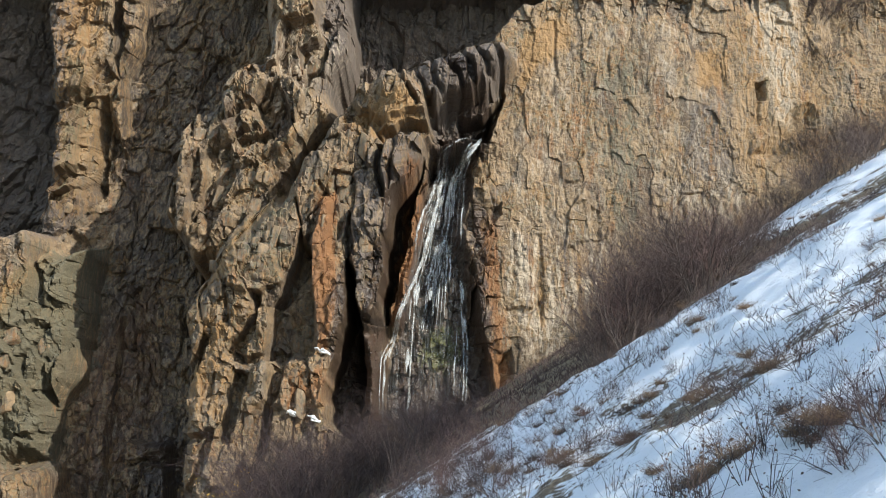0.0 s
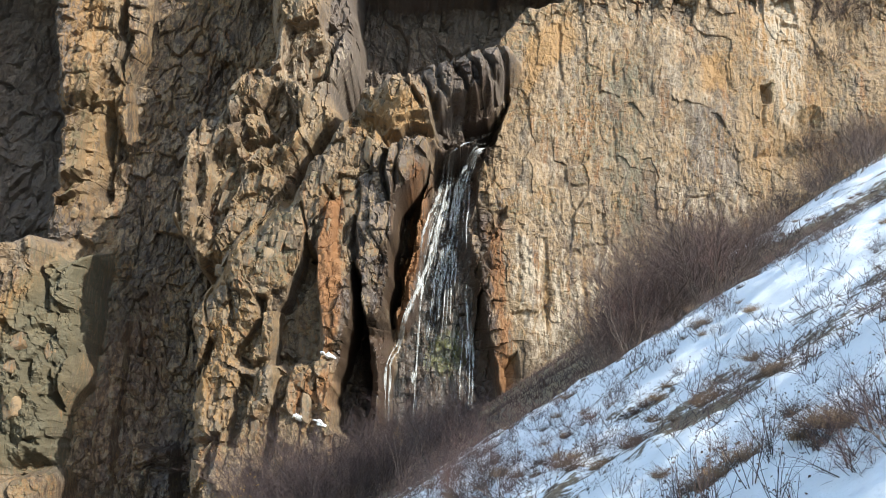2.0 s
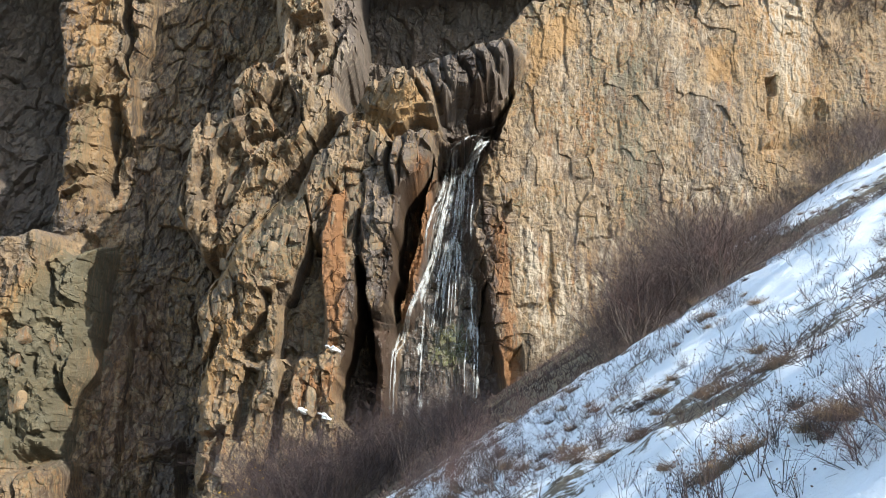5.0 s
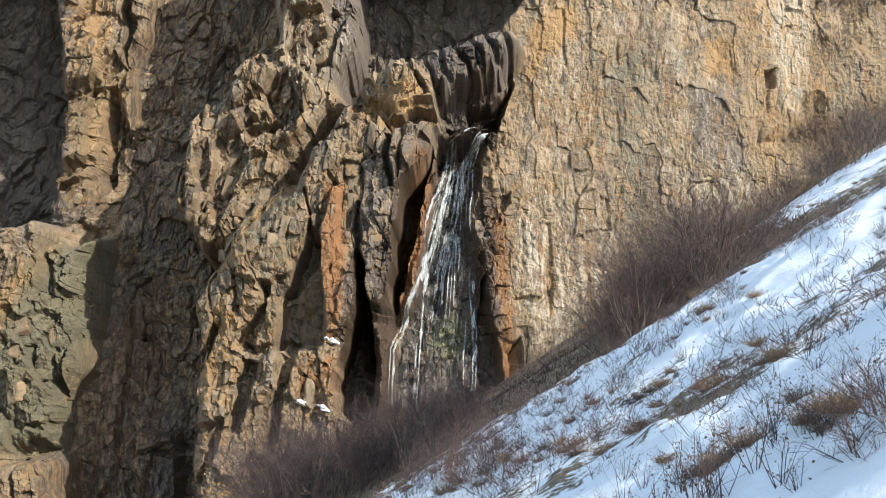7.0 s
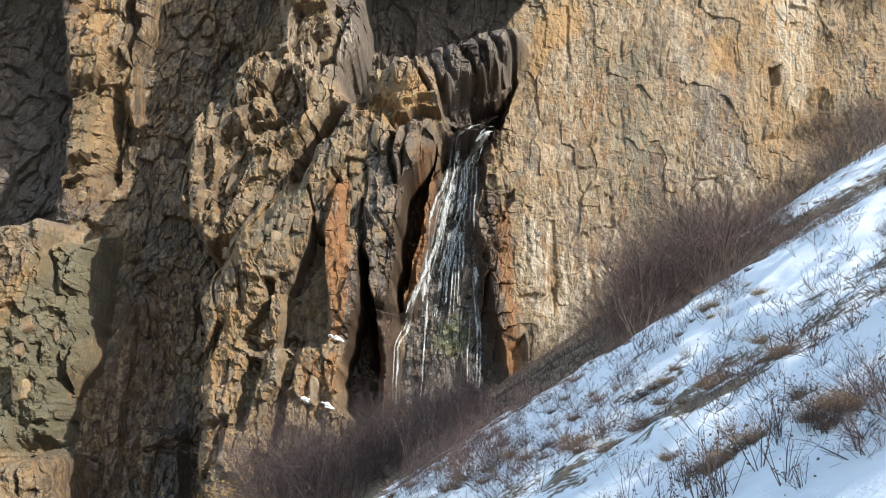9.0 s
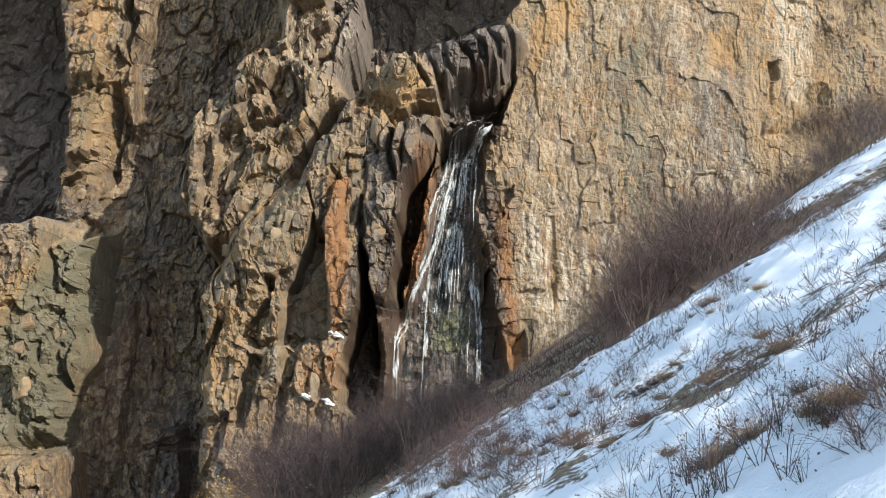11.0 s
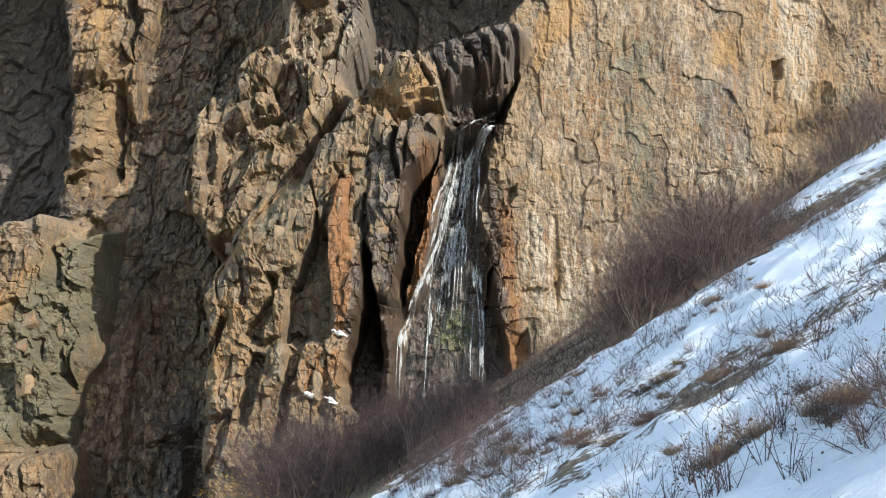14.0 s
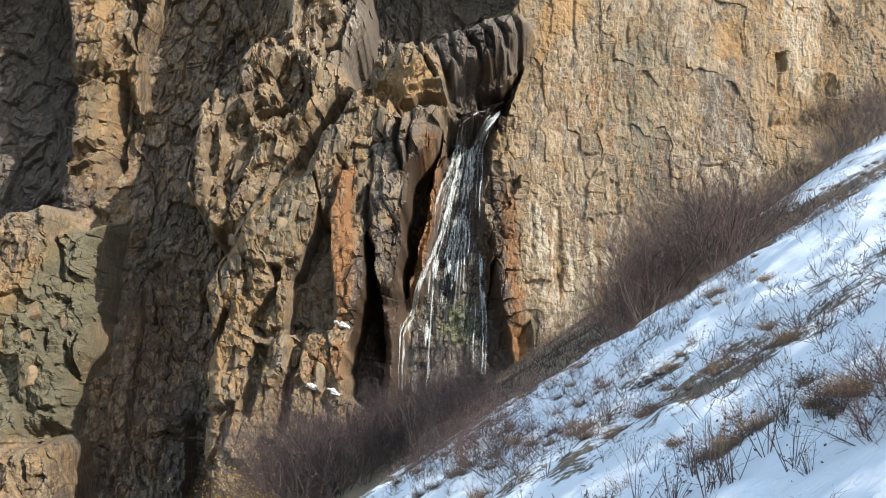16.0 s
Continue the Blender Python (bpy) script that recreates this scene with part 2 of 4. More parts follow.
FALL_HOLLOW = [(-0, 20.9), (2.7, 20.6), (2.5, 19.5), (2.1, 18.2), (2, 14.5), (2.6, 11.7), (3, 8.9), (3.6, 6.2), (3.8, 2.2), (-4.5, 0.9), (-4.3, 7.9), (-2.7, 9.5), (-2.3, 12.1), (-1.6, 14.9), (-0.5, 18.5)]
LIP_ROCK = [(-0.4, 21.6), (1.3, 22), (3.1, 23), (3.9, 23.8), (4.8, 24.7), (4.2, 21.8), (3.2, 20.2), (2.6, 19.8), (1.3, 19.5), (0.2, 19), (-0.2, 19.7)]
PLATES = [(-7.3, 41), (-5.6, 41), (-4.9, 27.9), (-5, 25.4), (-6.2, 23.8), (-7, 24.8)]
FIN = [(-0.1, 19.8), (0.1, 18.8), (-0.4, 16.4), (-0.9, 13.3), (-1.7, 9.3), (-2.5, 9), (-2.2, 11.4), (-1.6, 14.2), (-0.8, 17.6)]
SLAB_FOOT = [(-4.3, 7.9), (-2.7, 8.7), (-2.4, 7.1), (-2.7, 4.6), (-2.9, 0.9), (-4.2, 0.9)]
# added out of view, only to cast shade into the upper hollow
UNSEEN_ROOF = [(-6.6, 32.2), (9.4, 32.1), (9.6, 39.5), (-6.8, 39.5)]

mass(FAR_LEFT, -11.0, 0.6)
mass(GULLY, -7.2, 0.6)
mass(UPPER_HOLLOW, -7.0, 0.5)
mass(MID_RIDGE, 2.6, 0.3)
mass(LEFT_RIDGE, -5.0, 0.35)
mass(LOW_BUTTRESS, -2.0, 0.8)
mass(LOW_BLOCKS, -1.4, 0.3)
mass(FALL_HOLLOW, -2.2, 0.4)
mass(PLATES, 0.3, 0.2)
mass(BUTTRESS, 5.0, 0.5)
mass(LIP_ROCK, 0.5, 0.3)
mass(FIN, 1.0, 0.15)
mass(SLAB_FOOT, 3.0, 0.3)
mass(UNSEEN_ROOF, 1.5, 0.4)
for _ in range(2):  # upright flanks run straight up and down
    OUT[3:-3] = sum(OUT[3 + k:OUT.shape[0] - 3 + k] for k in range(-3, 4)) / 7
# slots, pillars and ledges of the buttress
cut([(-7.4, 13.4), (-6.8, 12.6), (-6.7, 7), (-9, 6.8), (-8.7, 9.5), (-8, 11.7)], -2.6, 0.3)
cut([(-6.5, 16.2), (-5.8, 15.5), (-5.6, 12.6), (-4.8, 11), (-4.7, 8.8), (-5.5, 7), (-6.6, 7), (-6.8, 12.3), (-6.8, 14.9)], 0.6, 0.3)
cut([(-4.7, 12), (-4.3, 11), (-4, 8.2), (-4.1, 2.1), (-5.9, 3), (-5.8, 5.4), (-5.2, 7), (-4.6, 8.8)], -6.5, 0.2)
cut([(-0.5, 18.5), (-0.8, 16.8), (-1.7, 13.7), (-2.3, 11.2), (-2.6, 9), (-2.9, 10.1), (-2.8, 13.6), (-2.6, 15), (-1.8, 16.3), (-1, 17.4)], -7.0, 0.2)
cut([(-2.8, 19.1), (-1, 19.4), (-0.3, 19), (-0.7, 17.6), (-1.8, 16.4), (-2.7, 15.5), (-3, 15.5), (-3, 17.8)], 1.0, 0.25)
cut([(-3.3, 18.9), (-2.9, 19), (-2.9, 15.9), (-3.2, 15.5)], -1.2, 0.15)
cut([(-2.4, 19.3), (-2.2, 19.3), (-2.4, 16.5), (-2.6, 15.9)], -0.6, 0.15)
cut([(-4.3, 15.4), (-2.9, 15.4), (-2.8, 12.6), (-2.9, 9.5), (-3.9, 9), (-4.4, 10.7), (-4.6, 13.3)], 0.7, 0.3)
cut([(-4.7, 15), (-4.4, 15), (-4.5, 12), (-4.8, 12.3)], -0.8, 0.15)
cut([(-4.2, 8.8), (-2.7, 9.1), (-2.6, 8.8), (-4.2, 8.5)], -0.6, 0.12)
cut([(-9.9, 10.2), (-9.6, 10.1), (-10.2, 7.5), (-10.6, 6.8), (-11.1, 7)], -1.3, 0.2)
cut([(-12.8, 7.8), (-12.4, 7.6), (-12.7, 5.5), (-13.4, 5.1), (-13.3, 6.4)], -1.2, 0.2)
cut([(-11.1, 7), (-8.3, 7.1), (-7.1, 6.8), (-7.1, 6.6), (-8.9, 6.8), (-11, 6.6)], -0.8, 0.15)
cut([(-10.1, 6.5), (-8.8, 6.7), (-8.8, 4.4), (-9.7, 3.8), (-10.2, 4.2)], 0.7, 0.15)
cut([(-10.8, 6.3), (-10.3, 6.2), (-10.4, 4.2), (-10.9, 1.7), (-11.5, 1.7), (-11.2, 4.5)], -1.4, 0.2)
cut([(-8.8, 6.7), (-7.9, 6.8), (-8.1, 5.1), (-8.6, 3), (-9, 1.2), (-9.5, 1.2), (-8.8, 4.2)], -1.5, 0.2)
cut([(-7.7, 6.2), (-5.8, 6.5), (-5.9, 3.9), (-8.3, 3.7), (-8, 5.4)], 0.6, 0.2)
cut([(-14, 2.5), (-11.9, 2.7), (-11.9, 2.4), (-14, 2.1)], -0.8, 0.12)
cut([(-14, 4.5), (-12.2, 4.8), (-11.8, 2.9), (-13.9, 2.6)], 0.5, 0.2)
cut([(-12.3, 2.3), (-11.9, 2.4), (-12.2, 0.9), (-12.9, -0.5), (-13.1, -0.5)], -0.9, 0.15)
cut([(-6.4, 16.5), (-6.7, 14.9), (-7.2, 12.6), (-6.8, 12.5), (-6.5, 14.9), (-6.1, 16.2)], -0.8, 0.15)
cut([(-7.9, 15.5), (-7.7, 15.5), (-7.4, 13.8), (-7.5, 13.6)], -0.6, 0.12)
cut([(-5.4, 16.5), (-5.2, 16.6), (-5, 13.6), (-5.2, 13.3)], -0.5, 0.12)
cut([(-11.5, 10.7), (-11.3, 10.8), (-11.3, 8.2), (-11.5, 8.1)], -0.5, 0.12)
cut([(-11.9, 12.6), (-9.1, 13.3), (-8.4, 11), (-9.6, 10.1), (-11.5, 10.4)], 0.5, 0.2)
# leaning slabs of the buttress head, the ledge under them and the stream's bed
cut([(-2.2, 23.9), (-2, 24), (-0.9, 21.3), (-1.2, 21.1)], -0.8, 0.12)
cut([(-1.3, 24.1), (-1.1, 24.2), (-0, 21.6), (-0.3, 21.4)], -0.8, 0.12)
cut([(-0.4, 24.4), (-0.2, 24.5), (0.9, 21.8), (0.6, 21.7)], -0.8, 0.12)
cut([(0.5, 24.7), (0.7, 24.8), (1.8, 22.1), (1.5, 21.9)], -0.8, 0.12)
cut([(1.4, 25), (1.6, 25.1), (2.7, 22.4), (2.4, 22.2)], -0.8, 0.12)
cut([(2.3, 25.2), (2.5, 25.3), (3.6, 22.6), (3.3, 22.5)], -0.8, 0.12)
cut([(3.2, 25.5), (3.5, 25.6), (4.5, 22.9), (4.2, 22.7)], -0.8, 0.12)
cut([(-3.2, 19.7), (-1, 20.2), (1.9, 20.5), (3.2, 21.5), (3.5, 22), (2.9, 20.3), (0.3, 20), (-2.9, 19.2)], -1.6, 0.3)
cut([(1.4, 21.2), (3.5, 22.1), (4.3, 22.9), (4, 21.9), (2.9, 20.3), (1.6, 20.3)], -2.2, 0.25)
cut([(0, 20.3), (1.6, 20.5), (2.4, 20.2), (2.2, 19.6), (0.9, 19.3), (0, 19.3)], 0.8, 0.4)
cut([(-4.8, 21.4), (-2.9, 20.2), (-3.2, 19.8), (-5.1, 20.2)], -1.0, 0.3)
cut([(-0.5, 21.9), (-0, 22.2), (0.3, 21), (-0.3, 20.7)], -0.8, 0.2)
cut([(-2.9, 22.9), (-1.5, 23.4), (-0.3, 21), (-2.9, 20.3)], 0.6, 0.3)
# plates and gaps of the middle ridge
cut([(-10.1, 26), (-9.1, 26.9), (-9.2, 24.5), (-9.9, 24.2)], 1.1, 0.15)
cut([(-9.7, 29.1), (-6.8, 28.7), (-6.9, 27), (-9.1, 26.8)], 1.0, 0.15)
cut([(-6.8, 25.4), (-5.6, 27.3), (-5.1, 26.5), (-5.6, 24.5), (-6.7, 23.7)], 1.2, 0.15)
cut([(-8.3, 25.4), (-6.9, 26.2), (-6.7, 24), (-7.5, 23), (-8, 24.2)], -1.3, 0.2)
cut([(-9.1, 23.9), (-8.3, 24), (-7.6, 22.3), (-8.2, 21), (-8.7, 22.3)], 0.9, 0.15)
cut([(-13.1, 19.1), (-12, 19.5), (-11.4, 17.4), (-12.4, 15.5), (-13.2, 14.2), (-13.5, 16.1)], -1.1, 0.25)
cut([(-12.7, 23), (-10.4, 24.4), (-9.7, 23), (-10.3, 21.7), (-12.3, 20.9)], 1.0, 0.3)
cut([(-12.6, 20.5), (-10.7, 21.2), (-10.1, 20.7), (-12.1, 19.6)], 0.9, 0.2)
cut([(-10.3, 21.6), (-9.5, 23), (-9.2, 20.9), (-9.6, 20)], -0.8, 0.2)
cut([(-11.5, 18.1), (-9.9, 19.6), (-9.6, 19.1), (-10.5, 17.8)], 0.8, 0.2)
cut([(-9.4, 19.6), (-8.2, 20.7), (-8, 20), (-9.1, 18.8)], 0.8, 0.2)
cut([(-11.6, 19.6), (-9.6, 20.3), (-9.6, 20), (-11.4, 19.1)], -1.0, 0.15)
cut([(-16.1, 17.4), (-14.5, 17.8), (-14.1, 15.7), (-14.7, 14.4), (-16, 16.1)], 0.6, 0.2)
cut([(-14.1, 18.4), (-13.7, 18.8), (-13.5, 16.1), (-13.9, 14.4), (-14.3, 16.1)], -0.6, 0.2)
cut([(-15.3, 17.1), (-15.1, 17.1), (-14.8, 15.4), (-15.1, 15.2)], -0.5, 0.15)
# ribs on the left and the gully's fluted bed
cut([(-22.2, 24.6), (-21.7, 24.6), (-21.5, 20.3), (-21.9, 18.1), (-22.3, 18.8), (-22.1, 21.1)], -1.0, 0.25)
cut([(-21.2, 33), (-20.7, 33), (-20.6, 28.1), (-20.9, 26.2), (-21.2, 28.1)], -1.4, 0.2)
cut([(-25.2, 28.9), (-22.9, 29.3), (-22.5, 25), (-24.7, 24.6)], 0.7, 0.3)
cut([(-25.6, 24.2), (-22.3, 24.6), (-22.3, 24.2), (-25.5, 23.6)], -0.8, 0.15)
cut([(-25.1, 22.6), (-22.9, 23), (-22.9, 19.2), (-24.8, 19.2)], 0.9, 0.3)
cut([(-24.1, 18.8), (-22.1, 19.6), (-22.3, 19), (-24.4, 18.2)], -0.9, 0.15)
cut([(-25.1, 17.7), (-22.8, 18.4), (-22.8, 15.4), (-25.1, 15.2)], 0.8, 0.25)
# blocks at the gully's foot
cut([(-18.9, 2.1), (-16.5, 2.4), (-16.2, -4.7), (-18.6, -4.7)], 2.4, 0.3)
cut([(-18.9, 1), (-16.4, 1.2), (-16.4, 0.9), (-18.9, 0.7)], -0.5, 0.12)
cut([(-20.5, 10.2), (-20.2, 10.2), (-20.4, 5.1), (-20.7, -1.3), (-21.8, -2), (-21.4, 3.6)], 0.9, 0.3)
# joints of the rounded buttress
cut([(-23.1, 2.8), (-25.1, 2.8), (-25.1, 2.5), (-24.4, 2.2), (-23.1, 2.4)], -0.7, 0.15)
cut([(-25.6, 8.6), (-24.1, 9.4), (-23.5, 8.9), (-24.1, 9.1), (-25.5, 8.2)], -0.5, 0.12)
cut([(-23.8, 7.2), (-23.6, 7.2), (-23.3, 4.8), (-23.6, 4.8)], -0.5, 0.12)
cut([(-24.7, 7.6), (-24.5, 7.6), (-24.7, 5.5), (-24.9, 5.5)], -0.4, 0.12)
cut([(-24.2, 13.1), (-21.8, 13.8), (-22.3, 10.3), (-23.6, 10.3)], 0.5, 0.4)
cut([(-26.3, 0.6), (-24.7, 0.7), (-24.6, -1.7), (-24.8, -1.7), (-24.9, 0.2), (-26.3, 0.3)], -0.8, 0.12)
# the open face: plates, ledges, the niche and the drip streaks' ledge
cut([(7.6, 19), (9.1, 19.4), (9, 17.9), (7.6, 17.6)], 0.14, 0.16)
cut([(7.7, 17.4), (9, 17.7), (9.2, 16.6), (8.4, 16.1), (7.8, 16.6)], 0.13, 0.16)
cut([(8.3, 15.9), (9.2, 17.6), (9.2, 14.2), (8.7, 13.6), (8, 13.7)], 0.22, 0.16)
cut([(9.2, 16.2), (9.8, 16.1), (9.7, 14.2), (9.3, 14.2)], -0.18, 0.16)
cut([(9.3, 14.3), (9.9, 14.4), (9.9, 14.1), (9.3, 14)], -0.18, 0.13)
cut([(2.6, 18), (3.7, 18.4), (3.7, 16.2), (2.7, 16.1)], 0.18, 0.26)
cut([(2.7, 15), (3.9, 16.1), (3.9, 15.4), (2.8, 14.7)], -0.61, 0.2)
cut([(20, 24), (20.6, 24), (20.5, 23.3), (20.1, 23), (20, 23.2)], -0.69, 0.23)
cut([(20, 22.8), (20.2, 22.8), (19.9, 21.4), (19.6, 21.4)], -0.16, 0.16)
cut([(19.6, 21.2), (20.6, 20.7), (20.3, 19.8), (19.5, 20)], 0.22, 0.39)
cut([(14.5, 16.4), (15.1, 17.2), (15.9, 17.4), (15.9, 17.2), (15.2, 17), (14.7, 16.2)], -0.22, 0.13)
cut([(8.6, 26.2), (9.7, 27.1), (9.8, 26.9), (8.8, 25.8)], -0.14, 0.16)
cut([(10.8, 26.4), (11, 26.4), (11.1, 24.5), (10.8, 24.4)], -0.13, 0.13)
cut([(10.5, 21.6), (10.7, 21.6), (10.8, 19.1), (10.5, 19.1)], -0.11, 0.13)
cut([(7.5, 18.7), (9.1, 19.4), (9.1, 19.6), (7.6, 19)], -0.13, 0.13)
cut([(21.6, 29), (22.6, 29), (22.4, 28.1), (21.6, 28.1)], 0.25, 0.16)
cut([(23.4, 26.3), (24.4, 26.7), (24.3, 26), (23.4, 25.7)], -0.22, 0.2)
cut([(19.8, 19.8), (23.1, 22.7), (23.4, 21.6), (20.8, 19.4)], -0.61, 0.65)
cut([(23, 30.9), (24.6, 28.6), (24.7, 26.3), (26.7, 25.2), (31.6, 25.2), (32.4, 33.2), (23.1, 33.2)], -1.07, 1.04)
cut([(3.8, 7), (4.7, 7.7), (4.7, 6.1), (3.9, 5.4)], -0.69, 0.33)
cut([(4.3, 10.1), (6.5, 10.7), (6.5, 10.4), (4.4, 9.7)], -0.25, 0.16)
cut([(7.3, 27.9), (7.5, 27.9), (7.6, 23), (7.3, 23)], -0.18, 0.16)
cut([(13.5, 15.2), (13.7, 15.2), (13.7, 16.9), (13.5, 16.9)], -0.14, 0.13)
cut([(4.8, 14.2), (6, 14.3), (6.1, 11.4), (5.1, 10.7)], 0.14, 0.26)
cut([(6.2, 14.2), (6.4, 14.2), (6.6, 10.1), (6.3, 8.7)], -0.18, 0.16)

# joints and fracture planes, leaning on the left side where the beds rise to the right
LEAN = np.clip((-CX - 2) / 14, 0, 1) * np.clip((CZ - 8) / 10, 0, 1) * 0.30 + 0.05
FACE = np.clip((CX - 2.6) / 1.6, 0, 1) * np.clip((30 - CZ) / 2, 0, 1)  # the open face is smoother
CALM = np.ones(CX.shape)
for outline, less in ((MID_RIDGE, 0.35), (BUTTRESS, 0.35), (GULLY, 0.25)):
    part, d = within(outline)
    CALM[part] = np.where(d > 0, 1 - less * np.clip(d / 1.0, 0, 1), CALM[part])
for outline in (LEFT_RIDGE, LOW_BUTTRESS, LOW_BLOCKS):
    part, d = within(outline)
    CALM[part] += 0.4 * np.clip(d / 0.8, 0, 1)
BX = CX - LEAN * (CZ - 12) + 0.45 * layers(CX * 0.5, CZ * 0.35, 21)
BZ = CZ + 0.16 * BX + 0.5 * layers(CX * 0.4, CZ * 0.5, 22)
AMP = 1 - 0.86 * FACE
r1, e1, v1 = blocks(BX * 0.40, BZ * 0.24, 41, 2.0)
r2, e2, v2 = blocks(BX * 0.95 + 0.3 * r1, BZ * 0.60, 51, 1.9)
r3, e3, v3 = blocks(BX * 2.3 + 0.2 * r2, BZ * 1.55, 61, 2.4)
r4, e4, v4 = blocks(BX * 5.2, BZ * 4.2, 71, 2.2)
BROKEN = np.clip(0.5 + 2.6 * layers(CX * 0.9, CZ * 0.7, 34, 3), 0, 1)
ROUGH = np.clip(0.55 + 1.8 * layers(CX * 0.35, CZ * 0.3, 35, 3), 0.12, 1)  # shattered zones between sound ones
for outline in (LEFT_RIDGE, LOW_BUTTRESS, LOW_BLOCKS, MID_RIDGE):
    part, d = within(outline)
    ROUGH[part] = np.maximum(ROUGH[part], np.clip(0.3 + d / 0.8, 0, 1) * (0.75 + 0.4 * layers(CX * 0.6, CZ * 0.5, 36, 3)[part]))
OUT += AMP * CALM * (0.75 * r1 + 0.50 * r2)
OUT += (1 - 0.80 * FACE) * (0.06 + 0.20 * ROUGH) * r3 + (1 - 0.45 * FACE) * (0.02 + 0.05 * ROUGH) * r4
OUT -= BROKEN * 0.20 * AMP * CALM * np.exp(-e2 / 0.05) + 0.055 * BROKEN * (1 - 0.55 * FACE) * np.exp(-e3 / 0.05)
OUT -= 0.14 * AMP * np.exp(-e1 / 0.03) * np.clip(0.5 + 2.5 * layers(CX * 0.5, CZ * 0.3, 33, 2), 0, 1)
OUT += 0.22 * layers(BX * 1.1, CZ * 0.8, 81, 6, 0.55) * (0.35 + 0.65 * AMP)
OUT += (1 - 0.35 * FACE) * (0.07 * layers(CX * 4.2, CZ * 3.6, 83, 3, 0.6) + 0.08 * abs(layers(CX * 2.2, CZ * 1.7, 84, 3)))
OUT += FACE * (0.35 * layers(CX * 0.35, CZ * 0.16, 90, 3) + 0.07 * layers(CX * 1.7, CZ * 0.35, 91, 3) + 0.05 * layers(CX * 4.5, CZ * 1.6, 92, 3))
STEEP = 0.35 * np.clip((abs(np.gradient(OUT, axis=1)) / STEP - 2) / 3, 0, 1)
CALMED = OUT.copy()
for _ in range(2):
    CALMED[5:-5] = sum(CALMED[5 + k:OUT.shape[0] - 5 + k] for k in range(-5, 6)) / 11
OUT = OUT * (1 - STEEP) + CALMED * STEEP
CLIFF_Y = BASE_Y + 0.07 * (CZ - 8) - OUT
TONE = np.clip(0.3 * v1 + 0.4 * v2 + 0.3 * v3 + 0.12 * v4 + 0.1 * FACE, 0, 1)

# stains and lichen with shapes of their own, and shade put into colour
# far wall and hollow greyed all over: shade tone put into their colour
stain("slate_and_shade", FAR_LEFT, 2.0)
stain("slate_and_shade", UPPER_HOLLOW, 1.5, 0.9)
stain("slate_and_shade", [(-4.67, 18.64), (-2.08, 20.31), (0.20, 19.81), (-1.26, 16.98), (-2.70, 15.66), (-2.98, 9.19), (-4.57, 9.19), (-5.09, 13.05)], 1.5, 0.62)
stain("slate_and_shade", [(-18.19, 4.44), (-15.91, 4.44), (-15.62, -4.44), (-17.86, -4.44)], 1.0, 0.8)
stain("lichen", LOW_BUTTRESS, 2.0, 1.0)
stain("lichen", [(-24.28, 26.61), (-22.25, 27.00), (-22.46, 19.02), (-24.12, 15.67)], 1.5, 0.6)
stain("lichen", [(-11.24, 15.78), (-7.76, 16.75), (-8.30, 11.29), (-11.44, 11.29)], 2.0, 0.55)
stain("ochre", [(-28.63, 7.70), (-25.61, 11.47), (-23.83, 13.54), (-23.13, 13.20), (-25.04, 10.43), (-27.19, 6.35)], 0.9, 0.9)
# gully bed darkened: its shade is put into the rock colour
stain("wet_and_shade", [(-21.5, 34), (-12.5, 34), (-13.5, 22), (-15.5, 16), (-14, 11), (-15, -4), (-25, -4), (-22.5, 8), (-22, 15)], 2.4, 0.52)
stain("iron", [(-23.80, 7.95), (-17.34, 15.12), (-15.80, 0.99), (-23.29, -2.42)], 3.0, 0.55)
stain("iron", [(-6.54, 15.89), (-5.67, 16.53), (-5.35, 13.35), (-5.21, 9.59), (-5.94, 6.50), (-6.50, 7.12), (-6.79, 12.08)], 0.5)
stain("iron", [(-0.67, 18.34), (-1.36, 15.48), (-1.70, 12.65), (-2.90, 9.69), (-2.91, 11.95), (-2.41, 14.77), (-1.37, 18.34)], 0.6)
stain("iron", [(-8.07, 5.89), (-5.63, 6.50), (-5.60, 3.92), (-8.03, 3.92)], 1.2, 0.75)
stain("iron", [(2.27, 15.29), (3.65, 15.29), (4.14, 11.81), (4.44, 7.70), (4.92, 4.67), (3.40, 4.33), (2.93, 9.06)], 0.9, 0.8)
stain("iron", [(-4.50, 8.45), (-2.93, 8.45), (-2.89, 2.27), (-4.28, 2.27)], 1.0, 0.7)
stain("ochre", [(-13.72, 10.52), (-12.22, 12.08), (-11.19, 13.98), (-9.53, 16.37), (-7.53, 18.79), (-7.05, 18.14), (-9.20, 15.57), (-10.69, 12.71), (-11.88, 10.83)], 0.8, 0.85)
stain("ochre", [(17.88, 30.42), (24.46, 30.42), (24.47, 23.95), (22.49, 18.35), (19.72, 16.63), (17.80, 19.39)], 2.5, 0.5)
stain("ochre", [(-25.33, 32.86), (-21.94, 32.86), (-21.42, 20.52), (-23.05, 16.04), (-24.87, 16.04)], 2.5, 0.7)
stain("ochre", [(-13.69, 9.59), (-10.32, 10.21), (-10.46, 3.47), (-13.78, 2.86)], 2.5, 0.55)
stain("ochre", [(-5.26, 20.37), (-1.42, 22.69), (-0.77, 20.37), (-4.28, 18.72)], 1.0, 0.7)
stain("pale", [(6.13, 32.62), (27.01, 32.62), (23.47, 17.66), (17.25, 13.56), (7.13, 7.54), (3.21, 13.56), (3.94, 20.44)], 3.0, 0.30)
